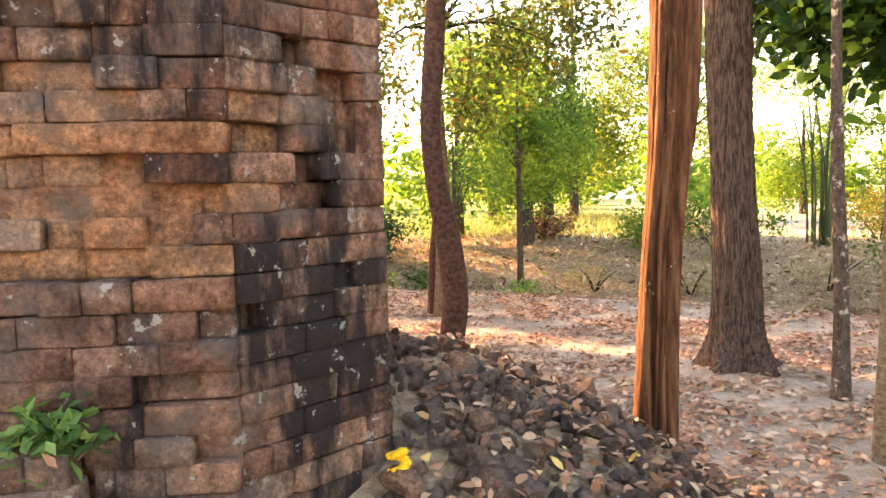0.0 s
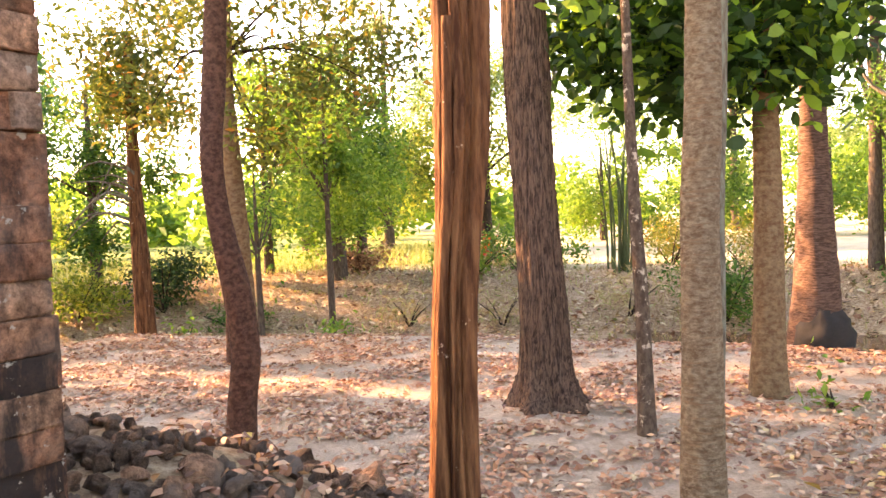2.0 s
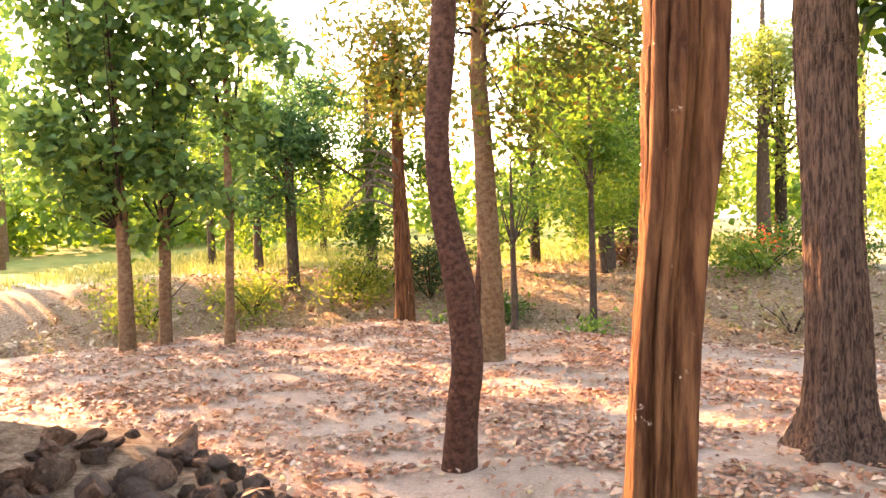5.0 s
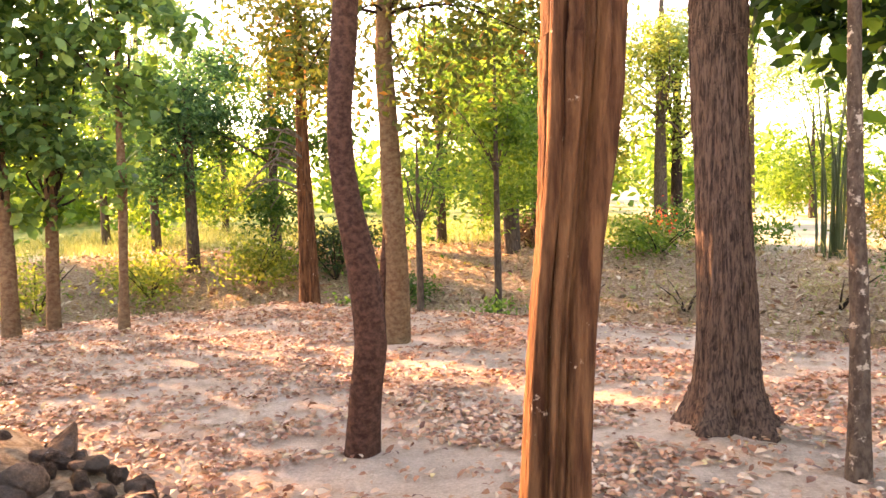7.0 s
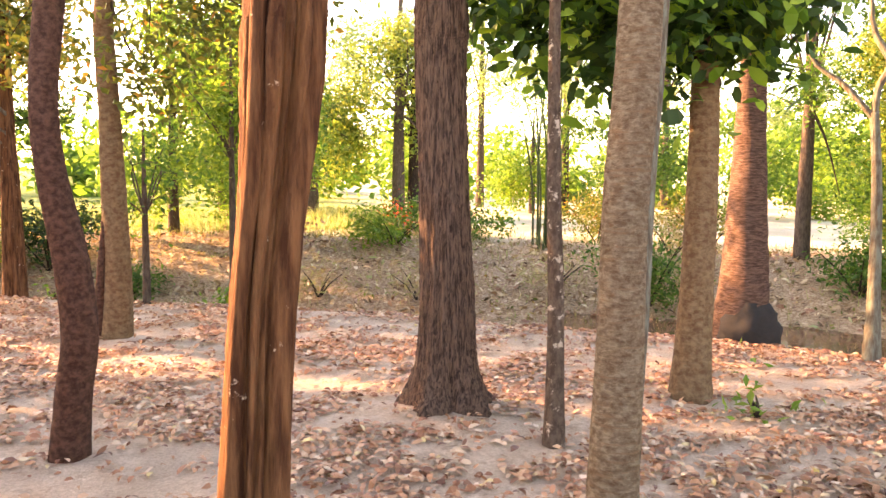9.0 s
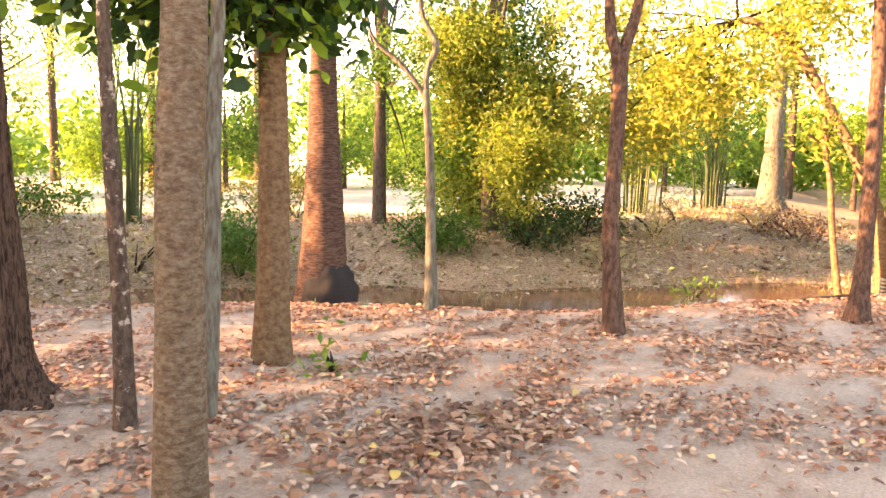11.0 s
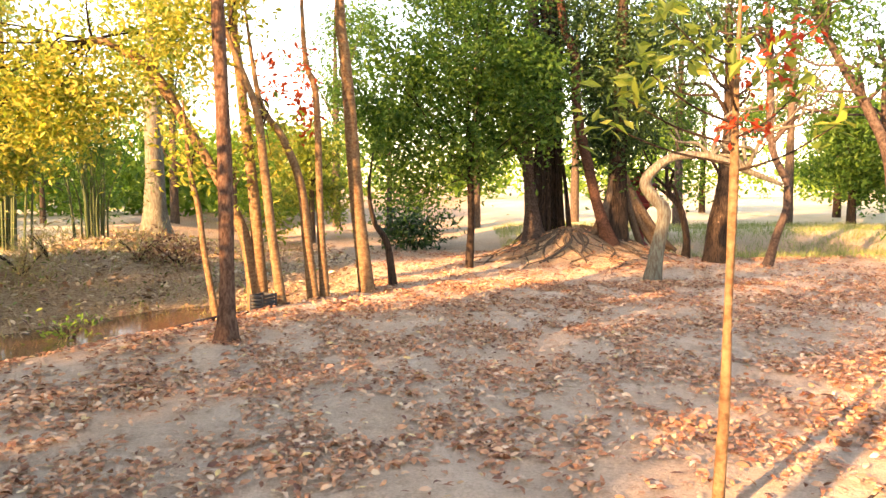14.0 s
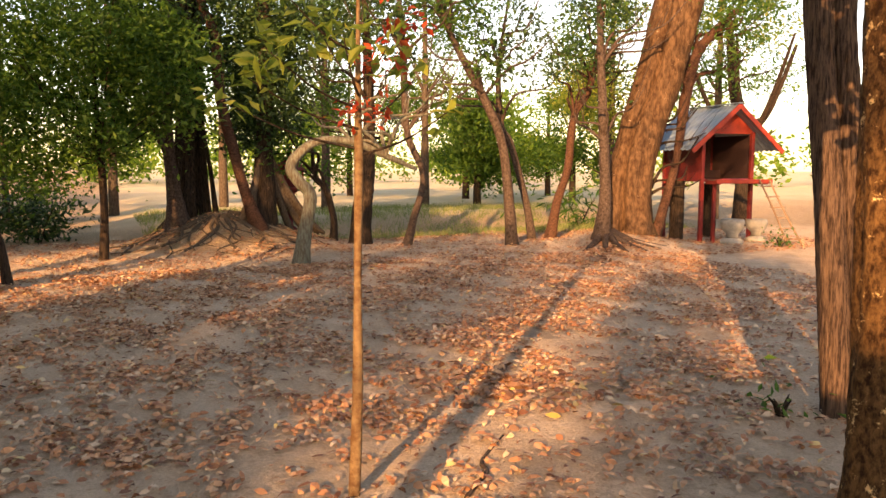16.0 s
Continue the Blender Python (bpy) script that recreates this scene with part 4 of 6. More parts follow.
# ---- the fig trees on their mound ----
t = tree((29.4, -1.4), "huge dark fig tree with hanging roots and stems", [(0, 0, 0, 0.8), (0.19, -0.04, 1.8, 0.42), (0.3, -0.06, 3.5, 0.34), (0.47, -0.1, 5.75, 0.32), (0.74, -0.17, 8.8, 0.32), (0.9, -0.2, 13, 0.3)], M_dark, sides=40, rings=60, rough=0.12, flutes=((180, 0.3, 0.2), (220, 0.2, 0.25), (130, 0.25, 0.25)), flare=0.4, name="fig_tree")
for i in range(9):
    a = R.uniform(2.0, 4.3)
    q = R.uniform(0.9, 1.5)
    stem("aerial_root", t, [(q * math.cos(a), q * math.sin(a), 0.3, 0.11), (q * 0.8 * math.cos(a), q * 0.8 * math.sin(a), 2.2, 0.07), (0.6 * math.cos(a + 0.2), 0.6 * math.sin(a + 0.2), 4.5, 0.07), (0.9 * math.cos(a), 0.9 * math.sin(a), 9.0, 0.06)], M_dark, sides=8, rings=20, rough=0.1, seed=i)
# the dark leaf tone puts shade into the colour of the fig crowns
balls = [(0.5, 0.5, 9.0, 3.4, 3.6, 1.8, 190), (0.2, -2.2, 7.0, 2.0, 2.0, 1.8, 140), (0.3, 2.4, 6.6, 1.8, 2.0, 1.9, 150), (-0.4, -2.6, 5.0, 1.2, 1.3, 1.4, 80), (-0.8, -1.6, 3.8, 0.8, 0.9, 1.0, 40), (0.6, 0.8, 5.4, 1.0, 1.4, 1.6, 90)]
crown(t, 71, balls, 0.2, 30, 0.36, G_dark, fill=0.2)
t = tree((27.6, -0.85), "pale knotted fig stem joined at the foot", [(0, 0, 0, 0.33), (0.17, 0.11, 2.15, 0.2), (0.26, 0.19, 3.07, 0.185), (0.49, 0.23, 5.47, 0.166), (0.73, 0.08, 8.23, 0.148), (0.9, 0, 11, 0.06)], M_grey, [[(0.2, 0.15, 2.7, 0.12), (0.1, 0.6, 3.7, 0.11), (0.0, 1.2, 5.2, 0.09), (0.0, 1.4, 7.0, 0.05)]], sides=18, flare=0.6, name="fig_tree", flutes=((200, 0.25, 0.3), (160, 0.2, 0.25)))
crown(t, 72, [(0.6, 0.8, 9.6, 2.2, 2.2, 1.3, 60)], 0.18, 28, 0.36, G_dark)
t = tree((26.59, -3.16), "leaning fig with a skirt of buttress roots", [(0, 0, 0, 0.25), (0.2, 0.41, 1.78, 0.17), (0.34, 0.7, 3.03, 0.165), (0.54, 1.06, 4.81, 0.145), (0.69, 1.11, 6.41, 0.143), (0.85, 1.53, 7.8, 0.125), (1, 1.6, 11, 0.05)], M_curve, sides=18, name="fig_tree", flare=0.3)
for i in range(8):
    a = 0.0 + i * 0.34
    stem("buttress_root", t, [(0.7, -0.3, 3.1, 0.16), (0.7 - 0.25 * math.cos(a + 1.2), -0.4 - 0.55 * math.sin(a - 0.9), 1.9, 0.13), (0.6 - 0.8 * math.cos(a + 1.2), -0.5 - 1.35 * math.sin(a - 0.9), 0.75, 0.12), (0.5 - 1.1 * math.cos(a + 1.2), -0.5 - 1.9 * math.sin(a - 0.9), 0.3, 0.07)], M_root, sides=9, rings=18, rough=0.1, seed=i)
stem("stem", t, [(0.75, -0.3, 0.2, 0.4), (0.75, -0.3, 2.4, 0.3), (0.9, -0.4, 5, 0.25), (1.0, -0.4, 9, 0.15)], M_dark, "dark main stem", sides=16, rings=24, rough=0.12)
crown(t, 73, [(0.8, -0.4, 4.3, 1.1, 1.3, 1.3, 100), (0.9, 0.5, 6.6, 1.7, 2.2, 1.7, 130), (0.8, -1.6, 6.8, 1.7, 2.0, 1.6, 120)], 0.19, 28, 0.33, G_dark, fill=0.2)

right_trees = [((22.27, -3.4), M_white, "pale tree with a strangely curled trunk", [(0, 0, 0, 0.23), (0.05, -0.12, 0.7, 0.177), (0.13, -0.3, 1.73, 0.162), (0.19, -0.04, 2.1, 0.15), (0.24, 0.17, 2.47, 0.148), (0.26, -0.06, 2.84, 0.133), (0.24, -0.58, 3.17, 0.118), (0.16, -1.46, 3.16, 0.103), (0.05, -2.34, 2.81, 0.089), (-0.05, -3.2, 2.45, 0.05)]),
               ((26.84, -6.4), M_dark, "dark thick tree with a swollen trunk", [(0, 0, 0, 0.34), (0.1, -0.15, 1.18, 0.31), (0.19, -0.36, 2.45, 0.255), (0.37, -0.49, 4.44, 0.182), (0.7, -0.47, 8.07, 0.12)]),
               ((27.4, -5.67), M_dark, "small bent dark tree", [(0, 0, 0, 0.14), (0.07, -0.05, 0.79, 0.111), (0.17, 0.15, 1.72, 0.102), (0.26, 0.51, 2.28, 0.08), (0.3, 0.6, 3.5, 0.03)]),
               ((25.64, -7.58), M_grey, "thin crooked tree with a bowed stem", [(0, 0, 0, 0.15), (0.05, -0.28, 0.87, 0.122), (0.15, -0.65, 2.25, 0.105), (0.32, -0.16, 3.65, 0.105), (0.55, -0.12, 6.08, 0.12), (0.73, 0.02, 8.5, 0.06)]),
               ((24.91, -11.01), M_grey, "grey tree leaning over the clearing", [(0, 0, 0, 0.2), (0.18, 0.08, 1.88, 0.16), (0.34, 0.27, 3.42, 0.154), (0.52, 0.84, 4.79, 0.137), (0.8, 1.9, 6.8, 0.1), (1, 2.6, 9, 0.04)]),
               ((26.44, -12.67), M_grey, "slim grey leaning tree in the clearing", [(0, 0, 0, 0.15), (0.14, 0.21, 1.28, 0.128), (0.37, 0.72, 3.3, 0.128), (0.47, 1.07, 4.03, 0.11), (0.6, 1.1, 6.0, 0.08), (0.7, 0.6, 9, 0.03)]),
               ((26.3, -13.3), M_curve, "forked tree leaning away", [(0, 0, 0, 0.2), (0.09, -0.3, 1.27, 0.165), (0.16, -0.78, 2.54, 0.146), (0.3, -1.09, 4.36, 0.128), (0.35, -1.84, 5.63, 0.11), (0.4, -2.4, 8.5, 0.04)]),
               ((22.9, -13.1), M_grey, "grey strangler stem with spreading roots", [(0, 0, 0, 0.28), (0.1, -0.17, 1.58, 0.195), (0.28, -0.21, 3.34, 0.159), (0.53, -0.21, 5.63, 0.124), (0.77, -0.21, 8.5, 0.08)]),
               ((23.6, -15.7), M_curve, "twisted vine-like stem by the shrine", [(0, 0, 0, 0.17), (-0.03, -0.5, 1.71, 0.153), (-0.03, -0.81, 2.85, 0.134), (0.03, -1.14, 4.75, 0.172), (0.01, -1.64, 6.47, 0.172), (-0.32, -2.9, 7.8, 0.1)]),
               ((23.8, -15.6), M_dark, "dark straight stem behind the vine", [(0, 0, 0, 0.22), (0.16, -0.02, 1.53, 0.19), (0.27, -0.15, 3.03, 0.17), (0.3, -0.2, 7, 0.08)]),
               ((28.9, -24.6), M_dark, "dark many-branched tree behind the shrine", [(0, 0, 0, 0.34), (0.28, -0.25, 3.49, 0.3), (0.69, 0, 6.22, 0.25), (1, 0.14, 9, 0.15)])]
canopy = {1: [(0.6, -0.4, 8.4, 1.6, 2.0, 1.0, 60)], 2: [(0.3, 0.6, 3.6, 0.5, 0.6, 0.4, 8)], 3: [(0.6, 0, 7.8, 1.4, 2.0, 1.0, 56)], 4: [(0.9, 2.2, 8.0, 1.6, 2.2, 1.0, 60)], 5: [(0.6, 0.8, 7.4, 1.2, 1.6, 1.0, 44)], 6: [(0.4, -2, 7.6, 1.4, 1.8, 1.0, 60)], 7: [(0.7, -0.2, 7.6, 1.2, 1.4, 0.9, 50)], 8: [(-0.3, -2.9, 7.8, 1.4, 1.8, 0.9, 60)]}
for i, (at, bk, lab, sp) in enumerate(right_trees):
    t = tree(at, lab, sp, bk, sides=18, rings=50, group="trees on the far side of the clearing", flare=0.3, rough=0.08)
    for j in range(9 if i != 2 else 4):
        s = sp[-3 if j % 2 else -2][:3]
        a, k, up = R.uniform(0, 6.28), R.uniform(0.9, 2.6), R.uniform(0.6, 2.2)
        bend = R.uniform(-0.5, 0.5, 3)
        tip = (s[0] + k * math.cos(a), s[1] + k * math.sin(a), s[2] + up)
        limb = stem("branch", t, [(*s, 0.06), (s[0] + 0.3 * k * math.cos(a + 0.6), s[1] + 0.3 * k * math.sin(a + 0.6), s[2] + up * 0.5, 0.045), (s[0] + 0.7 * k * math.cos(a) + bend[0] * 0.4, s[1] + 0.7 * k * math.sin(a) + bend[1] * 0.4, s[2] + up * 0.6, 0.03), (*tip, 0.012)], bk, sides=6, rings=14, rough=0.12)
        for q in range(2):
            stem("twig", limb, [(s[0] + 0.7 * k * math.cos(a), s[1] + 0.7 * k * math.sin(a), s[2] + up * 0.6, 0.014), (tip[0] + R.uniform(-0.6, 0.6), tip[1] + R.uniform(-0.6, 0.6), tip[2] + R.uniform(0.2, 1.0), 0.004)], bk, sides=5, rings=6)
    if i in canopy:
        crown(t, 80 + i, canopy[i] + [(q[0] + R.uniform(-1.4, 1.4), q[1] + R.uniform(-1.4, 1.4), q[2] - R.uniform(0.6, 2.2), 0.7, 0.8, 0.5, 12) for q in canopy[i] for _ in range(3)], 0.2, 18, 0.32, G_dark if i % 2 else G_mid)
    if i == 10:
        for j in range(7):
            a = R.uniform(0, 6.28)
            stem("branch", t, [(0.3, -0.2, 3.0 + j * 0.3, 0.16), (0.3 + 1.3 * math.cos(a), -0.2 + 1.3 * math.sin(a), 5.0, 0.11), (0.3 + 2.6 * math.cos(a), -0.2 + 2.6 * math.sin(a), 8.0, 0.05)], M_dark, sides=8, rings=14)
        crown(t, 95, [(0.5, 0, 8.6, 3.0, 3.0, 1.2, 60)], 0.2, 24, 0.4, G_lime)
t = tree((23.7, -14.6), "massive leaning tree with smooth orange bark and a dark cleft", [(0, 0, 0, 0.85), (0.14, -0.16, 1.9, 0.76), (0.13, -0.67, 3.8, 0.72), (0.07, -1.36, 5.89, 0.76), (0.05, -1.97, 8.17, 0.8), (0, -2.6, 11, 0.5)], M_bulk, sides=48, rings=70, rough=0.05, flutes=((126, 0.13, 0.55), (168, 0.25, 0.14)), flare=0.25)
crown(t, 96, [(0, -2.4, 10.4, 3.0, 3.0, 1.4, 70)], 0.2, 26, 0.4, G_lime)
for i in range(7):
    a = 2.2 + i * 0.35
    stem("root", t, [(-0.6 + 0.2 * math.cos(a), 1.2 + 0.2 * math.sin(a), 0.5, 0.12), (-0.7 + 0.9 * math.cos(a), 1.3 + 0.9 * math.sin(a), 0.22, 0.1), (-0.7 + 1.9 * math.cos(a), 1.3 + 1.9 * math.sin(a), H(23 + 1.9 * math.cos(a), -13.3 + 1.9 * math.sin(a)) - 0.02, 0.04)], M_grey, sides=8, rings=14)

# ---- beyond the ditch ----
def wood(at, label, height, spread, material, leafs, seed, leaf=0.2, per=26, r=0.12, lean=(0, 0), low=0.35, k=90, bk=None):
    """A distant tree: trunk, a few limbs and a crown of leaf clumps."""
    rg = np.random.RandomState(seed)
    x, y = at
    b0 = bk or M_far
    t = tree(at, label, [(0, 0, 0, r * 1.3), (lean[0] * 0.3, lean[1] * 0.3, height * 0.3, r), (lean[0] * 0.7, lean[1] * 0.7, height * 0.65, r * 0.7), (lean[0], lean[1], height * 0.95, r * 0.2)], b0, sides=10, rings=24)
    balls = []
    for i in range(8):
        a = rg.uniform(0, 6.28)
        q = rg.uniform(0.15, 0.95) * spread
        balls.append((lean[0] * 0.6 + q * math.cos(a), lean[1] * 0.6 + q * math.sin(a), height * rg.uniform(low + 0.04, 0.95), spread * rg.uniform(0.25, 0.6), spread * rg.uniform(0.25, 0.6), height * rg.uniform(0.07, 0.17), k // 4))
    for lp in sprays(rg, (lean[0] * 0.5, lean[1] * 0.5, height * 0.45), balls, 1, r * 0.3):
        stem("branch", t, lp, b0, sides=6, rings=8)
    crown(t, seed, balls, leaf, int(per * 1.25), leaf * 1.9, leafs, fill=0.05)
    return t


def clump_of_canes(at, label, count, height, seed, leafs, spread=0.5, leaf=0.16, k=60):
    rg = np.random.RandomState(seed)
    x, y = at
    z0 = H(x, y)
    e = thing("bamboo_clump", (x, y, 0), label, "bamboo")
    tips = []
    for i in range(count):
        a, q = rg.uniform(0, 6.28), rg.uniform(0.05, spread)
        bx, by = q * math.cos(a), q * math.sin(a)
        h = height * rg.uniform(0.6, 1.05)
        ox, oy = bx * 2.2 + rg.uniform(-0.6, 0.6), by * 2.2 + rg.uniform(-0.6, 0.6)
        stem("cane", e, [(bx, by, z0 - 0.1, 0.038), (bx * 1.3, by * 1.3, z0 + h * 0.5, 0.03), (ox, oy, z0 + h, 0.01)], M_bamboo, sides=6, rings=10)
        tips.append((ox, oy, z0 + h * 0.85, 0.8, 0.8, height * 0.3, max(8, 2 * k // count)))
    crown(e, seed, tips, leaf, 18, 0.26, leafs, long=4.5)
    return e


def bush(at, label, size, leafs, seed, leaf=0.13, k=60, per=24, long=2.2, name="bush"):
    rg = np.random.RandomState(seed)
    x, y = at
    z0 = H(x, y)
    e = thing(name, (x, y, 0), label, "bush")
    for i in range(5):
        a = rg.uniform(0, 6.28)
        stem("stem", e, [(0, 0, z0 - 0.08, 0.03), (0.3 * size[0] * math.cos(a), 0.3 * size[0] * math.sin(a), z0 + 0.4 * size[1], 0.02), (0.7 * size[0] * math.cos(a), 0.7 * size[0] * math.sin(a), z0 + 0.8 * size[1], 0.006)], M_dark, sides=5, rings=8)
    balls = [(rg.uniform(-0.4, 0.4) * size[0], rg.uniform(-0.4, 0.4) * size[0], z0 + size[1] * rg.uniform(0.35, 0.6), size[0] * 0.65, size[0] * 0.65, size[1] * 0.42, k // 3) for i in range(3)]
    crown(e, seed, balls, leaf, per, leaf * 1.6, leafs, name="foliage", fill=0.1, long=long)
    return e


wood((0.27, 17.18), "thin young tree with sparse branches on the bank", 3.6, 0.9, M_tan, G_mid, 101, 0.14, 8, 0.06, k=20)
wood((1.97, 19.97), "slight tree with fresh green leaves", 6.0, 1.7, M_tan, G_bright, 102, 0.17, 24, 0.07, low=0.25, k=90)
wood((2.7, 25.1), "bright green tree on top of the bank", 8.0, 2.6, M_grey, G_bright, 103, 0.2, 28, 0.2, low=0.2, k=150)
wood((3.6, 26.4), "green tree with dark twin trunk", 7.6, 2.3, M_grey, G_mid, 104, 0.2, 26, 0.16, low=0.25, k=110)
wood((0.6, 27.5), "green spreading tree by the field", 6.6, 2.2, M_grey, G_bright, 117, 0.2, 26, 0.14, low=0.2, k=90)
wood((-6.6, 24.5), "dense dark green tree across the ditch", 7.2, 2.4, M_dark, G_blue, 105, 0.19, 30, 0.16, low=0.3, k=150, bk=M_far)
wood((-4.4, 25.5), "dark leafy tree draped in creepers", 7.0, 2.0, M_dark, G_mid, 106, 0.18, 30, 0.15, low=0.2, k=130, bk=M_far)
wood((-8.6, 27.0), "dark green tree by the field", 6.4, 2.2, M_dark, G_bright, 107, 0.19, 28, 0.14, low=0.25, k=100, bk=M_far)
wood((10.0, 35.9), "tall sparse tree with twin trunks", 11.0, 3.2, M_grey, G_lime, 108, 0.24, 22, 0.26, low=0.3, k=70)
wood((10.9, 36.6), "bare forked tree with creepers", 9.0, 2.4, M_dark, G_lime, 109, 0.22, 16, 0.24, low=0.4, k=50, bk=M_dark)
wood((6.4, 38.0), "light green tree beyond the bank", 10.0, 3.0, M_grey, G_lime, 110, 0.26, 24, 0.2, low=0.15, k=90)
wood((16.0, 27.0), "tall grey tree with bare limbs", 11.0, 2.0, M_grey, G_mid, 111, 0.2, 12, 0.3, low=0.55, k=40)
t = wood((17.2, 15.0), "tree swathed in creepers with fine leaves", 9.5, 2.5, M_dark, G_lime, 112, 0.15, 56, 0.2, low=0.0, k=350)
wood((18.6, 17.0), "green tree behind the creepers", 9.0, 2.4, M_dark, G_mid, 113, 0.15, 40, 0.18, low=0.15, k=170)
wood((15.6, 17.6), "leafy green tree on the bank", 9.5, 2.2, M_dark, G_mid, 118, 0.15, 36, 0.16, low=0.25, k=110)
for i, (at, hh, sp, gm) in enumerate((((-12, 31), 7, 3.0, G_bright), ((2.5, 40), 9.0, 3.0, G_lime), ((17.5, 38), 6.0, 3.2, G_bright), ((22, 36), 5.0, 3.0, G_mid), ((-9.5, 38), 8.0, 3.4, G_lime), ((27, 33), 5.5, 3.2, G_bright), ((33, 29), 5.0, 3.0, G_bright), ((40, 22), 5.5, 3.2, G_mid), ((45, 14), 5.0, 3.0, G_bright), ((40, 5), 6.5, 3.2, G_mid), ((36, 8), 5.5, 2.4, G_lime))):
    wood(at, "leafy green tree at the edge of the fields", hh, sp, M_grey, gm, 170 + i, 0.24, 24, 0.13, low=0.12, k=90)
t = tree((35.1, 14.5), "thick whitish tree standing in the field", [(0, 0, 0, 0.62), (0.05, 0, 2, 0.43), (0.1, 0, 5, 0.36), (0.1, 0, 10, 0.2)], M_white, sides=20, flare=0.3)
crown(t, 114, [(0, 0, 9, 3, 3, 1.6, 60)], 0.22, 24, 0.4, G_lime)
for i, (at, hh, sp) in enumerate((((52, -22), 9.5, 4.2), ((47, -27.5), 8.6, 3.8), ((56, -31), 9.0, 4.2), ((44, -19), 6.0, 2.6), ((60, -16), 10, 4.5))):
    wood(at, "round-crowned green orchard tree in the dry field", hh, sp, M_dark, G_mid if i % 2 else G_bright, 120 + i, 0.3, 22, 0.2, low=0.2, k=140, bk=M_dark)
clump_of_canes((10.2, 21.2), "clump of green bamboo canes on the bank", 13, 6.0, 130, G_bright)
clump_of_canes((25.5, 15.4), "dark bamboo clump at the field's edge", 26, 5.4, 131, G_mid, 0.8, 0.2, 170)
clump_of_canes((30.2, 14.8), "bamboo clump in the field", 20, 5.2, 132, G_mid, 0.7, 0.2, 160)
bush((10.6, 16.6), "green thicket on the ditch bank", (1.4, 1.7), G_mid, 140, 0.13, 100)
bush((8.4, 24.5), "low green creeper covering the bank", (2.2, 1.3), G_mid, 141, 0.16, 110)
bush((6.6, 23.4), "trailing green shrub on the bank", (1.6, 1.0), G_bright, 142, 0.15, 70)
bush((8.3, 28.2), "reddish dry bush on the bank", (0.9, 0.9), G_red, 143, 0.13, 36)
bush((3.5, 26.1), "heap of red-brown dead twigs", (1.5, 0.9), G_dry, 144, 0.16, 70)
bush((17.0, 13.6), "shady dark shrub at the foot of the creepers", (1.7, 1.2), G_dark, 145, 0.14, 90)
bush((19.0, 13.2), "dark evergreen shrub on the bank", (1.6, 1.1), G_dark, 146, 0.14, 80)
bush((14.6, 14.8), "green shrub on the bank", (1.3, 1.2), G_mid, 147, 0.14, 80)
bush((31.4, 3.2), "dark glossy shrub at the head of the ditch", (1.6, 1.5), G_dark, 148, 0.28, 60, 24, 3.0)
bush((-4.6, 23.6), "yellow-green undergrowth in the ditch", (1.8, 1.3), G_lime, 149, 0.15, 90)
bush((-7.2, 22.6), "sunlit weeds by the ditch", (1.7, 1.2), G_lime, 150, 0.15, 80)
bush((-2.4, 24.0), "dark undergrowth beneath the trees", (1.9, 1.8), G_dark, 151, 0.16, 110)
bush((-9.2, 20.6), "sunlit tall weeds beside the ditch", (1.4, 1.5), G_lime, 152, 0.14, 50)
bush((-0.4, 22.4), "low green weeds on the bank", (1.2, 0.6), G_mid, 153, 0.13, 50)
bush((1.6, 17.4), "small bright green seedling clump", (0.55, 0.4), G_bright, 154, 0.16, 24, 12)
bush((-1.4, 18.9), "bright green sprout on a thin stalk", (0.3, 0.7), G_bright, 155, 0.16, 12, 10)
bush((6.6, 8.3), "small green seedling among dead leaves", (0.22, 0.28), G_bright, 156, 0.16, 9, 5)
bush((17.2, 9.2), "fresh green weed by the water", (0.4, 0.5), G_bright, 157, 0.15, 14, 10)
bush((31.4, -17.9), "fan palm shrub beside the great tree", (1.1, 1.7), G_mid, 158, 0.5, 40, 8, 6.0)
bush((8.0, -4.9), "sprig of green weed by the trunk", (0.2, 0.25), G_mid, 159, 0.12, 8, 6)
bush((20.9, -18.5), "green weeds near the shrine", (0.5, 0.4), G_mid, 160, 0.14, 16, 8)
bush((24.5, 9.6), "dry brown scrub on the bank", (1.2, 0.8), G_dry, 161, 0.14, 40)
bush((12.6, 22.5), "thorny scrub on the far bank", (1.9, 1.5), G_olive, 162, 0.14, 90)
bush((15, 20.5), "olive scrub on the far bank", (1.8, 1.5), G_olive, 163, 0.14, 80)

for i, (at, sz) in enumerate((((6.2, 19.5), 1.0), ((9.0, 18.2), 1.1), ((11.6, 16.9), 0.9), ((7.6, 21.8), 1.2), ((20.6, 12.0), 0.9), ((22.6, 12.4), 1.0), ((24.0, 10.6), 0.9), ((17.6, 11.6), 0.7), ((4.0, 20.6), 0.9), ((12.8, 19.0), 1.2))):
    bush(at, "tangle of dry straw stalks on the bank", (sz, sz * 0.8), G_straw, 210 + i, 0.22, 40, 12, 7.0, "dry_scrub")

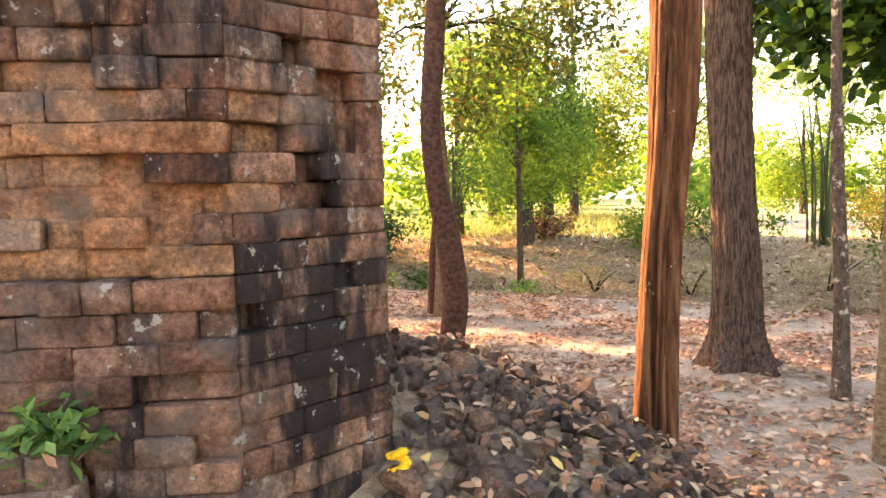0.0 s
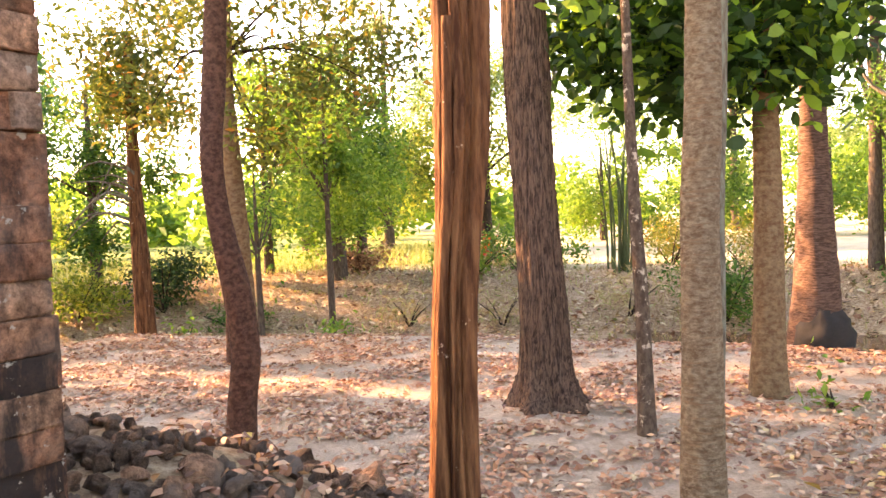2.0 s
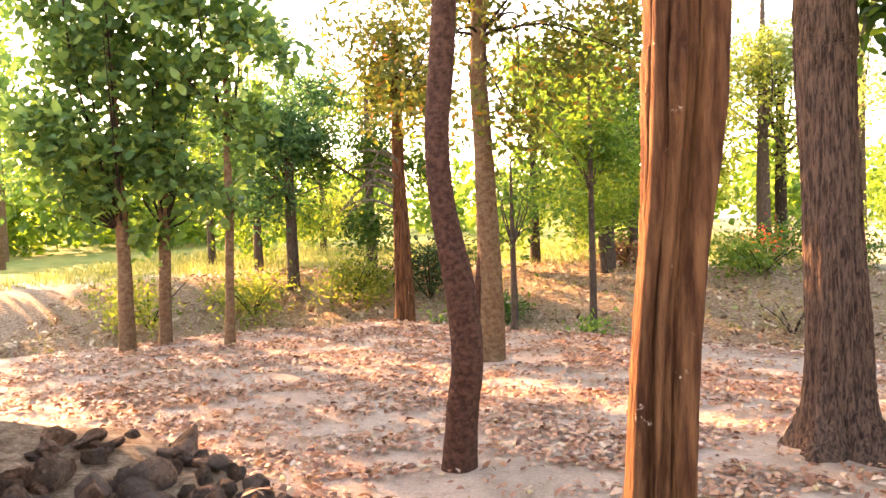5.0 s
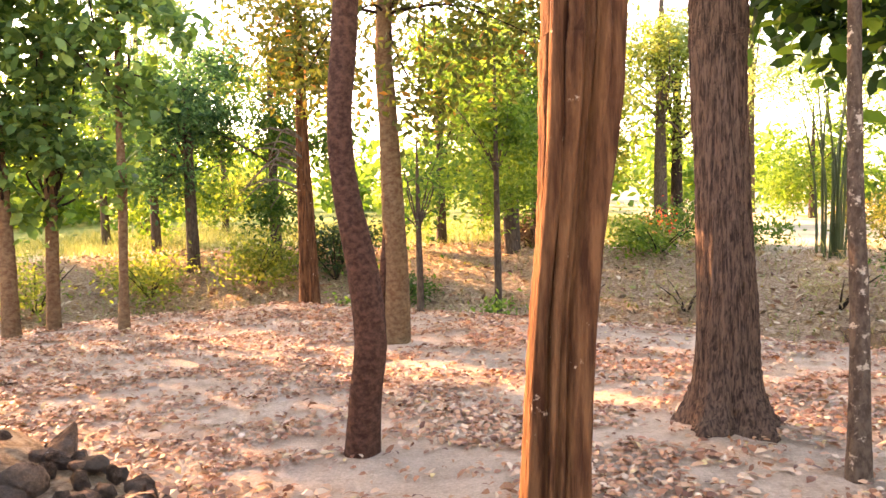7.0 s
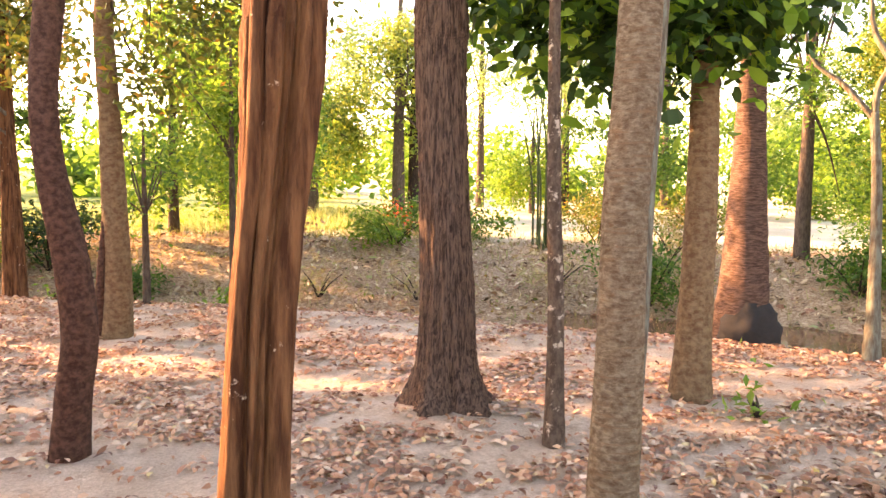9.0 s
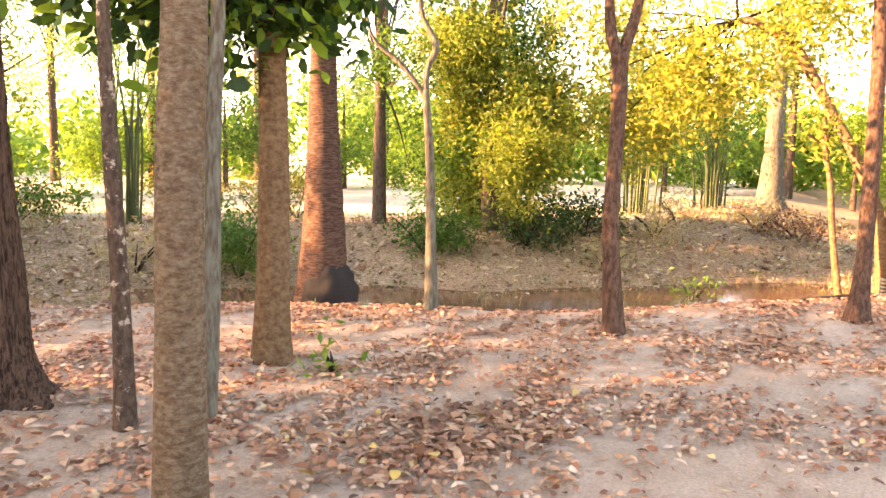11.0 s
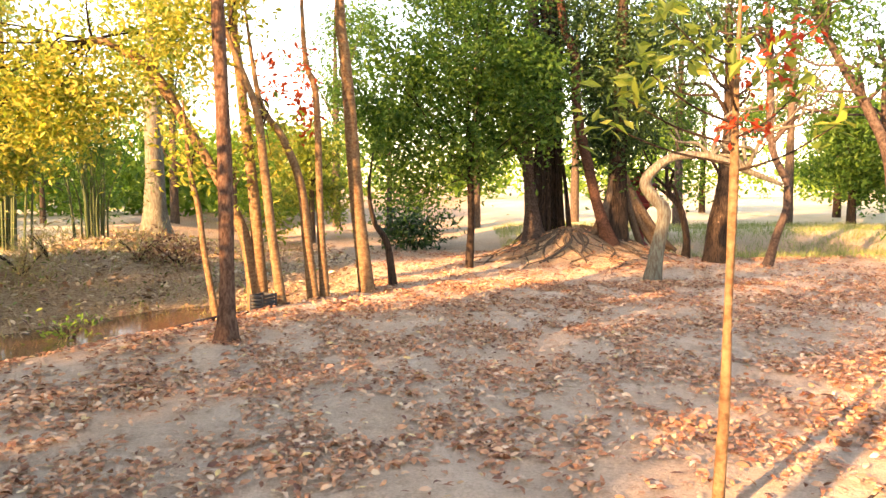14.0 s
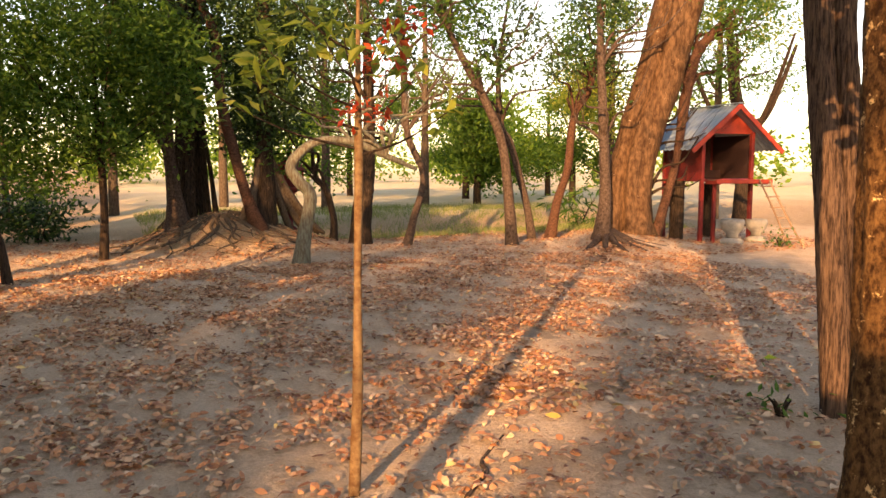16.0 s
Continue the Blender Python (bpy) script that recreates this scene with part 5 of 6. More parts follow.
# tall haze-toned trees over the fields, and darker ones behind the clearing
# this pale tone paints distance haze into the leaf colour
G_hazy = leaf_mat("leaf_haze_tint", [(0, (0.17, 0.25, 0.1)), (0.6, (0.26, 0.36, 0.15)), (1, (0.38, 0.44, 0.19))], 0.5, 0.2)
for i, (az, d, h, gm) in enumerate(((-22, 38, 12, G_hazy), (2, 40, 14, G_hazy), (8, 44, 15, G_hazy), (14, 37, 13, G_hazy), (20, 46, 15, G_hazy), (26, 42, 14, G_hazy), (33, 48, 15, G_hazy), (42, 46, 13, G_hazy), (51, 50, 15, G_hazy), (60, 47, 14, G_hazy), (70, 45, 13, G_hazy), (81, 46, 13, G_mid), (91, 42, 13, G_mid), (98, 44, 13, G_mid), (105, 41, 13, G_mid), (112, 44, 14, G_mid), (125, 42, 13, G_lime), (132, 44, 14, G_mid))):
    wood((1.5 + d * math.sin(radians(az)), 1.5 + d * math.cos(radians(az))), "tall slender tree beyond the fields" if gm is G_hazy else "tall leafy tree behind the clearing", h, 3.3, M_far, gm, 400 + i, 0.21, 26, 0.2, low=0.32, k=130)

# far woods all round, too many to count
rg = np.random.RandomState(77)
places = []
for i in range(260):
    a = rg.uniform(0, 2 * math.pi)
    d = rg.uniform(75, 150)
    places.append((5 + d * math.cos(a), 5 + d * math.sin(a), rg.uniform(6, 13), rg.uniform(3.0, 6.0)))
for i in range(90):
    a = rg.uniform(0.1, 2.5)
    d = rg.uniform(45, 75)
    places.append((5 + d * math.cos(a), 5 + d * math.sin(a), rg.uniform(2.5, 7), rg.uniform(1.5, 3.5)))
balls = [(x, y, h * 0.55, r, r, h * 0.5, 26) for x, y, h, r in places]
v, f = kites(rg, clumps(rg, balls, 12, 0.8, 0.3), 0.9, 0.2, 1.8)
v[:, 2] = np.maximum(v[:, 2], 0.3)
# no haze is built; the light leaf tone stands in for it
tagged(obj("far_woods", v, f, G_bright, smooth=False), "hazy green belt of trees round the fields", "woods", kind="stuff")

# ---- litter, grass and rubble ----
def strew(rg, count, x0, x1, y0, y1, keep, lift=0.012):
    x, y = rg.uniform(x0, x1, count), rg.uniform(y0, y1, count)
    ok = keep(x, y, rg.uniform(0, 1, count))
    x, y = x[ok], y[ok]
    return np.stack([x, y, land(x, y) + lift + rg.uniform(0, 0.02, len(x))], 1)


def patchy(x, y, u):
    w = 0.42 + 0.55 * waves(x, y, 21, 2.4) + 0.5 * waves(x, y, 22, 0.8)
    on = (beyond(x, y) < 0.8) & (mound(x, y) < 0.2)
    dense = np.where(y > 7.0 - 0.3 * x, 0.46, np.where(x > 9, 0.42, 0.25))
    return on & (u < np.clip(w, 0.06, 1.2) * dense * 1.5)


rg = np.random.RandomState(31)
c = np.concatenate([strew(rg, 330000, -8, 12, -6, 18, patchy), strew(rg, 150000, 12, 22, -14, 8, patchy), strew(rg, 40000, -2, 12, -14, -6, patchy), strew(rg, 60000, 20, 30, -22, 5, lambda x, y, u: patchy(x, y, u * 0.8))])
v, f = blades6(rg, c, 0.105, 0.87, 2.0, 0.2)
tagged(obj("leaf_litter", v, f, G_litter, smooth=False), "brown and tan dead leaves strewn over sand", "dead leaves", kind="stuff")
def heap(x, y, u):
    w = np.exp(-(((x - 6.0) / 1.0) ** 2 + ((y - 6.1) / 0.6) ** 2)) + 0.9 * np.exp(-(((x - 3.4) / 0.9) ** 2 + ((y - 5.2) / 0.5) ** 2)) + np.exp(-(((x - 0.2) / 1.6) ** 2 + ((y - 6.9) / 0.6) ** 2)) + 0.8 * np.exp(-(((x - 10.1) / 0.8) ** 2 + ((y + 3.0) / 0.6) ** 2))
    return u < w * 0.8
c = strew(rg, 60000, -2, 12, -5, 8.5, heap, 0.02)
v, f = blades6(rg, c, 0.15, 0.85, 1.9)
tagged(obj("leaf_heap", v, f, G_dry, smooth=False), "drifts of curled rust-brown leaves", "dead leaves", kind="stuff")
c = strew(rg, 60000, -12, 34, 1, 32, lambda x, y, u: (beyond(x, y) > 0.6) & (beyond(x, y) < 10) & (u < 0.75) & ~((x > 8) & (x < 20) & (beyond(x, y) < 3.6)), 0.03)
v, f = blades6(rg, c, 0.2, 0.7, 2.6)
tagged(obj("bank_litter", v, f, G_bank, smooth=False), "dead leaves and stalks matted over the bank", "dead leaves", kind="stuff")


c = strew(rg, 40000, -12, 34, 1, 32, lambda x, y, u: (beyond(x, y) > 0.4) & (beyond(x, y) < 9.5) & (u < 0.2 + 0.55 * waves(x, y, 47, 1.7)) & ~((x > 8) & (x < 20) & (beyond(x, y) < 3.4)), 0.05)
v, f = blades6(rg, c, 0.19, 0.75, 2.2)
tagged(obj("bank_leaf_drifts", v, f, G_dry, smooth=False), "dark drifts of rotting leaves on the bank", "dead leaves", kind="stuff")


def blades(rg, c, height):
    k = len(c)
    a = rg.uniform(0, 6.28, k)
    side = np.stack([np.cos(a), np.sin(a), np.zeros(k)], 1) * 0.012
    tip = c + np.stack([rg.normal(0, 0.35, k), rg.normal(0, 0.35, k), rg.uniform(0.5, 1.1, k)], 1) * height
    v = np.stack([c - side, c + side, tip], 1).reshape(-1, 3)
    return v, np.arange(3 * k).reshape(-1, 3)


c = strew(rg, 50000, -12, 36, 4, 34, lambda x, y, u: (beyond(x, y) > 3.0) & (beyond(x, y) < 12) & (u < 0.5 + 0.3 * waves(x, y, 41, 3.0)), 0)
v, f = blades(rg, c, 0.3)
tagged(obj("dry_grass", v, f, G_straw, smooth=False), "straw-coloured dry grass on the bank", "grass", kind="stuff")
c = strew(rg, 26000, -12, 36, 4, 34, lambda x, y, u: (beyond(x, y) > 1.5) & (beyond(x, y) < 11) & (u < 0.3 + 0.5 * waves(x, y, 43, 2.2)) & ~((x > 8) & (x < 20) & (beyond(x, y) < 3.6)), 0)
v, f = kites(rg, c + np.array((0, 0, 0.08)), 0.13, 0.5, 2.4)
tagged(obj("bank_weeds", v, f, G_olive, smooth=False), "low olive weeds creeping over the bank", "weeds", kind="stuff")
c = strew(rg, 40000, -16, 14, 16, 40, lambda x, y, u: (beyond(x, y) > 9.5) & (u < 0.7) & (x < 6 + 0.1 * y), 0)
v, f = blades(rg, c, 0.45)
tagged(obj("field_grass", v, f, G_grass, smooth=False), "green grass of the sunlit field", "grass", kind="stuff")
c = strew(rg, 40000, 28.5, 42, -22, 0, lambda x, y, u: u < 0.45 + 0.5 * waves(x, y, 45, 3.0), 0)
v, f = blades(rg, c, 0.28)
tagged(obj("verge_grass", v, f, G_grass, smooth=False), "green and dry grass verge before the pale field", "grass", kind="stuff")

pile = thing("rubble_pile", (0, 0, 0), "heap of broken dark brick and stone rubble", "rubble")


def behind_wall(x, y):
    if y < 3.04:
        return x < -0.2 and y > 2.5 + 1.11 * (x + 0.69) - 0.06
    return x < -0.18 - (y - 3.04)


def rock_mesh(seed):
    r = random.Random(seed)
    bm = bmesh.new()
    if seed % 2:
        bmesh.ops.create_cube(bm, size=0.9)
        bmesh.ops.subdivide_edges(bm, edges=bm.edges[:], cuts=2, use_grid_fill=True)
    else:
        bmesh.ops.create_icosphere(bm, subdivisions=2, radius=0.5)
    for q in range(6):
        d = Vector((r.gauss(0, 1), r.gauss(0, 1), r.gauss(0, 1))).normalized()
        cut = r.uniform(0.24, 0.4)
        for v in bm.verts:
            over = v.co.dot(d) - cut
            if over > 0:
                v.co -= d * over
    for v in bm.verts:
        v.co += Vector((r.uniform(-0.03, 0.03), r.uniform(-0.03, 0.03), r.uniform(-0.03, 0.03)))
    me = bpy.data.meshes.new("stone")
    bm.to_mesh(me)
    bm.free()
    me.materials.append(S_rubble)
    return me


ROCKS = [rock_mesh(s) for s in range(12)]
r = random.Random(9)
made = 0
small = bmesh.new()
while made < 480:
    x, y = r.uniform(-1.2, 3.0), r.uniform(2.2, 6.6)
    hgt = float(mound(x, y))
    if hgt < 0.1 or behind_wall(x, y) or (x - 1.33) ** 2 + (y - 4.5) ** 2 < 0.06:
        continue
    s = r.choice((0.06, 0.08, 0.1, 0.13, 0.17, 0.08, 0.11))
    k = new("stone", r.choice(ROCKS))
    k.parent = pile
    k.matrix_basis = Matrix.LocRotScale((x, y, H(x, y) + s * 0.18), Euler((r.uniform(-0.5, 0.5), r.uniform(-0.5, 0.5), r.uniform(0, 6.3))), (s * r.uniform(0.9, 1.6), s * r.uniform(0.8, 1.2), s * r.uniform(0.55, 0.9)))
    made += 1
for i in range(2600):
    x, y = r.uniform(-0.7, 2.9), r.uniform(2.4, 6.8)
    if float(mound(x, y)) < 0.1 or behind_wall(x, y):
        continue
    s = r.uniform(0.03, 0.09)
    bmesh.ops.create_icosphere(small, subdivisions=1, radius=0.5, matrix=Matrix.LocRotScale((x, y, H(x, y) + s * 0.2), Euler((r.uniform(0, 6), r.uniform(0, 6), r.uniform(0, 6))), (s * 1.4, s, s * 0.7)))
tagged(part("gravel", small, S_rubble, pile, "small broken bits between the stones"), kind="stuff")
c = strew(np.random.RandomState(66), 3600, -0.8, 3.0, 2.4, 7.0, lambda x, y, u: (mound(x, y) > 0.08) & (x > -0.1), 0.05)
v, f = blades6(np.random.RandomState(67), c, 0.07, 0.6, 1.9)
tagged(obj("rubble_leaves", v, f, G_dry, smooth=False), "dead leaves caught between the stones", "dead leaves", kind="stuff")


# ---- the red shrine hut on posts ----
P_red = plain("red_paint", (0.15, 0.014, 0.011), 0.65, 9, 0.4)
P_red2 = plain("orange_red_paint", (0.24, 0.03, 0.018), 0.6, 9, 0.4)
P_wood = plain("raw_wood", (0.2, 0.12, 0.07), 0.85, 14, 0.4)
# near-black brown that puts the hut's inner shade into the colour
P_inside_shade = plain("inside_shade", (0.032, 0.013, 0.01), 0.9, 9)
P_zinc = plain("grey_zinc_sheet", (0.26, 0.33, 0.4), 0.45, 5, 0.3, 0.1, 0.5)
P_stone = plain("weathered_cement", (0.26, 0.24, 0.21), 0.95, 10, 0.35, 0.4)
P_black = plain("black_plastic", (0.025, 0.028, 0.03), 0.5, 10)
P_net = plain("blue_net", (0.22, 0.34, 0.3), 0.8, 10)
P_flower = plain("yellow_garland", (0.75, 0.42, 0.01), 0.7, 30)

HL, HW, FLOOR, EAVE, RIDGE = 2.15, 2.0, 2.1, 3.8, 4.64
hut = thing("shrine_hut", (24.2, -18.4, 0), "red wooden shrine hut on posts with a zinc roof", "hut", rz=175)
for px, py, s in ((HL / 2, -HW / 2, 0.13), (HL / 2, HW / 2, 0.13), (-HL / 2, -HW / 2, 0.13), (-HL / 2, HW / 2, 0.13), (HL / 2 + 0.22, -HW / 2 + 0.35, 0.11)):
    top = EAVE - 0.05 if px <= HL / 2 else FLOOR
    part("post", box_bm(s, s, top + 0.1, (px, py, (top - 0.1) / 2), 0.012), P_red, hut)
part("floor", box_bm(HL + 0.1, HW + 0.1, 0.08, (0, 0, FLOOR), 0.01), P_red, hut)
for i in range(5):
    part("plank", box_bm(0.13, HW - 0.1, 0.03, (HL / 2 + 0.12 + i * 0.14, 0.12, FLOOR + 0.02), 0.006), P_wood, hut)
part("porch_beam", box_bm(0.75, 0.07, 0.13, (HL / 2 + 0.4, -HW / 2 + 0.15, FLOOR - 0.06), 0.01), P_red2, hut)
part("porch_beam", box_bm(0.75, 0.07, 0.13, (HL / 2 + 0.4, HW / 2 + 0.05, FLOOR - 0.06), 0.01), P_red2, hut)
part("porch_rail", box_bm(0.07, HW + 0.25, 0.14, (HL / 2 + 0.78, 0.1, FLOOR - 0.02), 0.01), P_red2, hut)
for i in range(6):
    part("wall_board", box_bm(HL - 0.13, 0.03, 0.235, (0, -HW / 2, FLOOR + 0.16 + i * 0.24), 0.006), P_red, hut)
    part("wall_board", box_bm(HL - 0.13, 0.03, 0.235, (0, HW / 2, FLOOR + 0.16 + i * 0.24), 0.006), P_red, hut)
for sy in (-1, 1):
    part("wall_board", box_bm(0.03, HW * 0.32, EAVE - FLOOR, (-HL / 2, sy * HW * 0.33, (EAVE + FLOOR) / 2), 0.006), P_inside_shade, hut)
part("wall_board", box_bm(0.03, HW * 0.36, 0.5, (-HL / 2, 0, FLOOR + 0.28), 0.006), P_inside_shade, hut)
part("wall_board", box_bm(0.03, HW * 0.36, 0.4, (-HL / 2, 0, EAVE - 0.2), 0.006), P_inside_shade, hut)
# dark panels added over the side walls to paint the shade inside
for sy in (-1, 1):
    part("shade_panel", box_bm(HL - 0.2, 0.02, 1.5, (0, sy * (HW / 2 - 0.03), FLOOR + 0.8), 0.004), P_inside_shade, hut)
part("altar", box_bm(0.5, HW - 0.3, 0.3, (-0.6, 0, FLOOR + 0.2), 0.01), P_inside_shade, hut)
part("mat", box_bm(0.5, 0.7, 0.02, (HL / 2 + 0.3, 0.1, FLOOR + 0.05), 0.004), plain("pink_cloth", (0.5, 0.08, 0.14), 0.9, 20), hut, "folded pink cloth")
for gx_ in (HL / 2, -HL / 2):
    bm = bmesh.new()
    a = [bm.verts.new((gx_ + dx, y, z)) for dx in (-0.02, 0.02) for y, z in ((-HW / 2, EAVE - 0.12), (HW / 2, EAVE - 0.12), (HW / 2, EAVE), (0, RIDGE - 0.1), (-HW / 2, EAVE))]
    bm.faces.new(a[:5])
    bm.faces.new(a[5:][::-1])
    for i in range(5):
        bm.faces.new((a[i], a[i + 5], a[(i + 1) % 5 + 5], a[(i + 1) % 5]))
    part("gable", bm, P_red2, hut)
slope = math.atan2(RIDGE - EAVE, HW / 2)
for sy in (-1, 1):
    verts, faces = [], []
    N, run = 60, 2.36
    for i in range(N + 1):
        x = -HL / 2 - 0.45 + (HL + 1.0) * i / N
        w = 0.022 * math.sin(i * 1.35)
        for dz in (0, -0.012):
            verts += [(x, 0, RIDGE + w + dz), (x, sy * run * math.cos(slope), RIDGE - run * math.sin(slope) + w + dz)]
        if i:
            o = 4 * i
            faces += [(o - 4, o, o + 1, o - 3), (o - 2, o - 1, o + 3, o + 2), (o - 3, o + 1, o + 3, o - 1), (o - 4, o - 2, o + 2, o)]
    obj("roof_sheet", verts, faces, P_zinc, hut, "corrugated grey zinc sheet", smooth=False)
    part("barge_board", box_bm(0.05, run + 0.02, 0.16, (HL / 2 + 0.56, sy * run / 2 * math.cos(slope), RIDGE - 0.06 - run / 2 * math.sin(slope)), 0.008, Matrix.Rotation(-sy * slope, 4, "X")), P_red2, hut)
part("ridge_cap", box_bm(HL + 1.05, 0.2, 0.03, (0.05, 0, RIDGE + 0.03), 0.008), P_zinc, hut)

ladder = thing("ladder", (24.2, -18.4, 0), "leaning wooden ladder with thin rungs", "ladder", rz=175)
for sy in (-0.2, 0.2):
    stem("rail", ladder, [(2.05, 0.75 + sy, FLOOR + 0.02, 0.03), (2.6, 0.95 + sy, FLOOR * 0.5, 0.03), (3.15, 1.15 + sy * 1.5, H(20.6, -19.8) - 0.03, 0.032)], P_wood, sides=8, rings=6, rough=0.03)
for i in range(6):
    k = (i + 0.6) / 6.3
    x, y, z = 2.05 + 1.1 * k, 0.75 + 0.4 * k, (FLOOR + 0.02) * (1 - k)
    stem("rung", ladder, [(x, y - 0.27 - 0.06 * k, z, 0.02), (x, y, z - 0.005, 0.02), (x, y + 0.27 + 0.06 * k, z, 0.02)], P_wood, sides=7, rings=4, rough=0.03)


def turned(name, parent, rings, material, sides=20):
    v, f = [], []
    for rr, z in rings:
        v += [(rr * math.cos(6.2832 * i / sides), rr * math.sin(6.2832 * i / sides), z) for i in range(sides)]
    for j in range(len(rings) - 1):
        f += [(j * sides + i, j * sides + (i + 1) % sides, (j + 1) * sides + (i + 1) % sides, (j + 1) * sides + i) for i in range(sides)]
    f += [tuple(range(sides))[::-1], tuple((len(rings) - 1) * sides + i for i in range(sides))]
    return obj(name, v, f, material, parent, smooth=sides > 8)


for x, y, s in ((22.35, -17.9, 1.0), (22.9, -19.5, 0.95)):
    e = thing("stone_pedestal", (x, y, H(x, y) - 0.02), "squat weathered cement urn below the shrine", "pedestal", "urns below the shrine")
    turned("base", e, [(0.36 * s, 0), (0.38 * s, 0.12 * s), (0.26 * s, 0.22 * s)], P_stone)
    turned("bowl", e, [(0.2 * s, 0.2 * s), (0.19 * s, 0.34 * s), (0.34 * s, 0.5 * s), (0.4 * s, 0.72 * s), (0.37 * s, 0.84 * s), (0.28 * s, 0.84 * s), (0.24 * s, 0.7 * s)], P_stone)
for x, y, h in ((24.3, -17.2, 2.1), (24.9, -19.2, 2.0)):
    e = thing("tree_stump", (x, y, 0), "dark old trunk cut off beneath the shrine", "stump", "trunks under the shrine")
    stem("trunk", e, [(0, 0, H(x, y) - 0.05, 0.26), (0, 0, h * 0.5, 0.24), (0.02, 0, h - 0.02, 0.24)], M_dark, sides=18, rings=20, rough=0.1)

# the small spirit house on its pillar
e = thing("spirit_house", (28.9, -4.6, 0), "small carved red spirit house on a pillar", "spirit house")
z0 = H(28.9, -4.6)
turned("pillar", e, [(0.24, z0 - 0.1), (0.24, z0 + 0.2), (0.1, z0 + 0.32), (0.1, z0 + 1.25), (0.2, z0 + 1.4), (0.3, z0 + 1.5)], P_red)
part("platform", box_bm(0.95, 0.95, 0.1, (0, 0, z0 + 1.55), 0.02), P_red2, e)
part("shrine_box", box_bm(0.5, 0.5, 0.55, (0, 0, z0 + 1.86), 0.02), P_red, e)
for i in range(4):
    part("column", box_bm(0.06, 0.06, 0.55, (0.36 * (1 if i % 2 else -1), 0.36 * (1 if i // 2 else -1), z0 + 1.86), 0.01), P_red2, e)
for i, (s, z) in enumerate(((0.95, 2.16), (0.7, 2.32), (0.46, 2.48))):
    tier = turned("roof_tier", e, [(s * 0.62, z0 + z), (s * 0.64, z0 + z + 0.04), (s * 0.36, z0 + z + 0.17)], P_red2 if i % 2 else P_red, 4)
turned("spire", tier, [(0.1, z0 + 2.62), (0.06, z0 + 2.85), (0.01, z0 + 3.1)], P_red2, 8)

# ---- small things ----
e = thing("plastic_crate", (17.7, 5.45, H(17.7, 5.45)), "black slatted plastic crate at the ditch edge", "crate", rz=-25)
for i in range(5):
    for sy in (-1, 1):
        part("slat", box_bm(0.42, 0.02, 0.05, (0, sy * 0.16, 0.04 + i * 0.07), 0.004), P_black, e)
        part("slat", box_bm(0.02, 0.3, 0.05, (sy * 0.2, 0, 0.04 + i * 0.07), 0.004), P_black, e)
for sx in (-1, 1):
    for sy in (-1, 1):
        part("corner_post", box_bm(0.035, 0.035, 0.36, (sx * 0.2, sy * 0.16, 0.18), 0.006), P_black, e)
part("base", box_bm(0.4, 0.31, 0.03, (0, 0, 0.02), 0.005), P_black, e)

rgn = np.random.RandomState(4)
for (x, y), w, lab in (((20.3, 4.6), 0.9, "crumpled pale blue-green fishing net on the bank"), ((18.6, 5.3), 0.5, "tangle of dark net beside the crate")):
    n1 = 18
    gxv = np.linspace(-w, w, n1)
    A, B = np.meshgrid(gxv, gxv * 0.5)
    Z = land(x + A, y + B) + 0.02 + 0.22 * np.exp(-(A / w) ** 2 * 2 - (B / w) ** 2 * 6) * (0.6 + 0.5 * rgn.uniform(0, 1, A.shape))
    ii = np.arange(n1 * n1).reshape(n1, n1)
    ob = obj("net", np.stack([A.ravel(), B.ravel(), Z.ravel()], 1), np.stack([ii[:-1, :-1], ii[:-1, 1:], ii[1:, 1:], ii[1:, :-1]], -1).reshape(-1, 4), P_net if w > 0.6 else P_black)
    ob.location = (x, y, 0)
    md = ob.modifiers.new("mesh", "WIREFRAME")
    md.thickness = 0.012
    tagged(ob, lab, "net")

for pts, lab in (([(16.4, 8.6, 0.05), (17.3, 8.2, 0.06), (18.2, 7.6, 0.04)], "grey fallen branch lying on the bank"), ([(15.2, 6.3, 0.04), (16.3, 5.95, 0.05), (17.1, 5.6, 0.03)], "dark stick at the water's edge"), ([(7.5, -1.2, 0.016), (7.85, -1.55, 0.02), (8.1, -1.63, 0.017), (8.6, -2.1, 0.009)], "bent dead stick on the sand"), ([(1.3, 4.2, 0.012), (1.6, 4.05, 0.01), (1.9, 3.95, 0.007)], "thin dry stalk across the rubble")):
    e = thing("fallen_branch", (0, 0, 0), lab, "branch")
    stem("stick", e, [(x, y, H(x, y) + q * 0.8, q) for x, y, q in pts], M_grey, sides=8, rings=16, rough=0.12)
e = thing("wood_pile", (4.7, 15.6, 0), "heap of cut sticks and bark on the ditch edge", "sticks")
for i in range(16):
    a, k = rgn.uniform(-0.6, 0.6), rgn.uniform(0.4, 0.9)
    x, y = rgn.uniform(-0.5, 0.6), rgn.uniform(-0.25, 0.25)
    z = H(4.7 + x, 15.6 + y) + 0.04 + rgn.uniform(0, 0.16)
    stem("stick", e, [(x - k * math.cos(a), y - k * math.sin(a), z - 0.04, 0.025), (x, y, z, 0.03), (x + k * math.cos(a), y + k * math.sin(a), z + rgn.uniform(-0.03, 0.1), 0.015)], M_white if i % 3 else M_tan, sides=6, rings=8, rough=0.1)
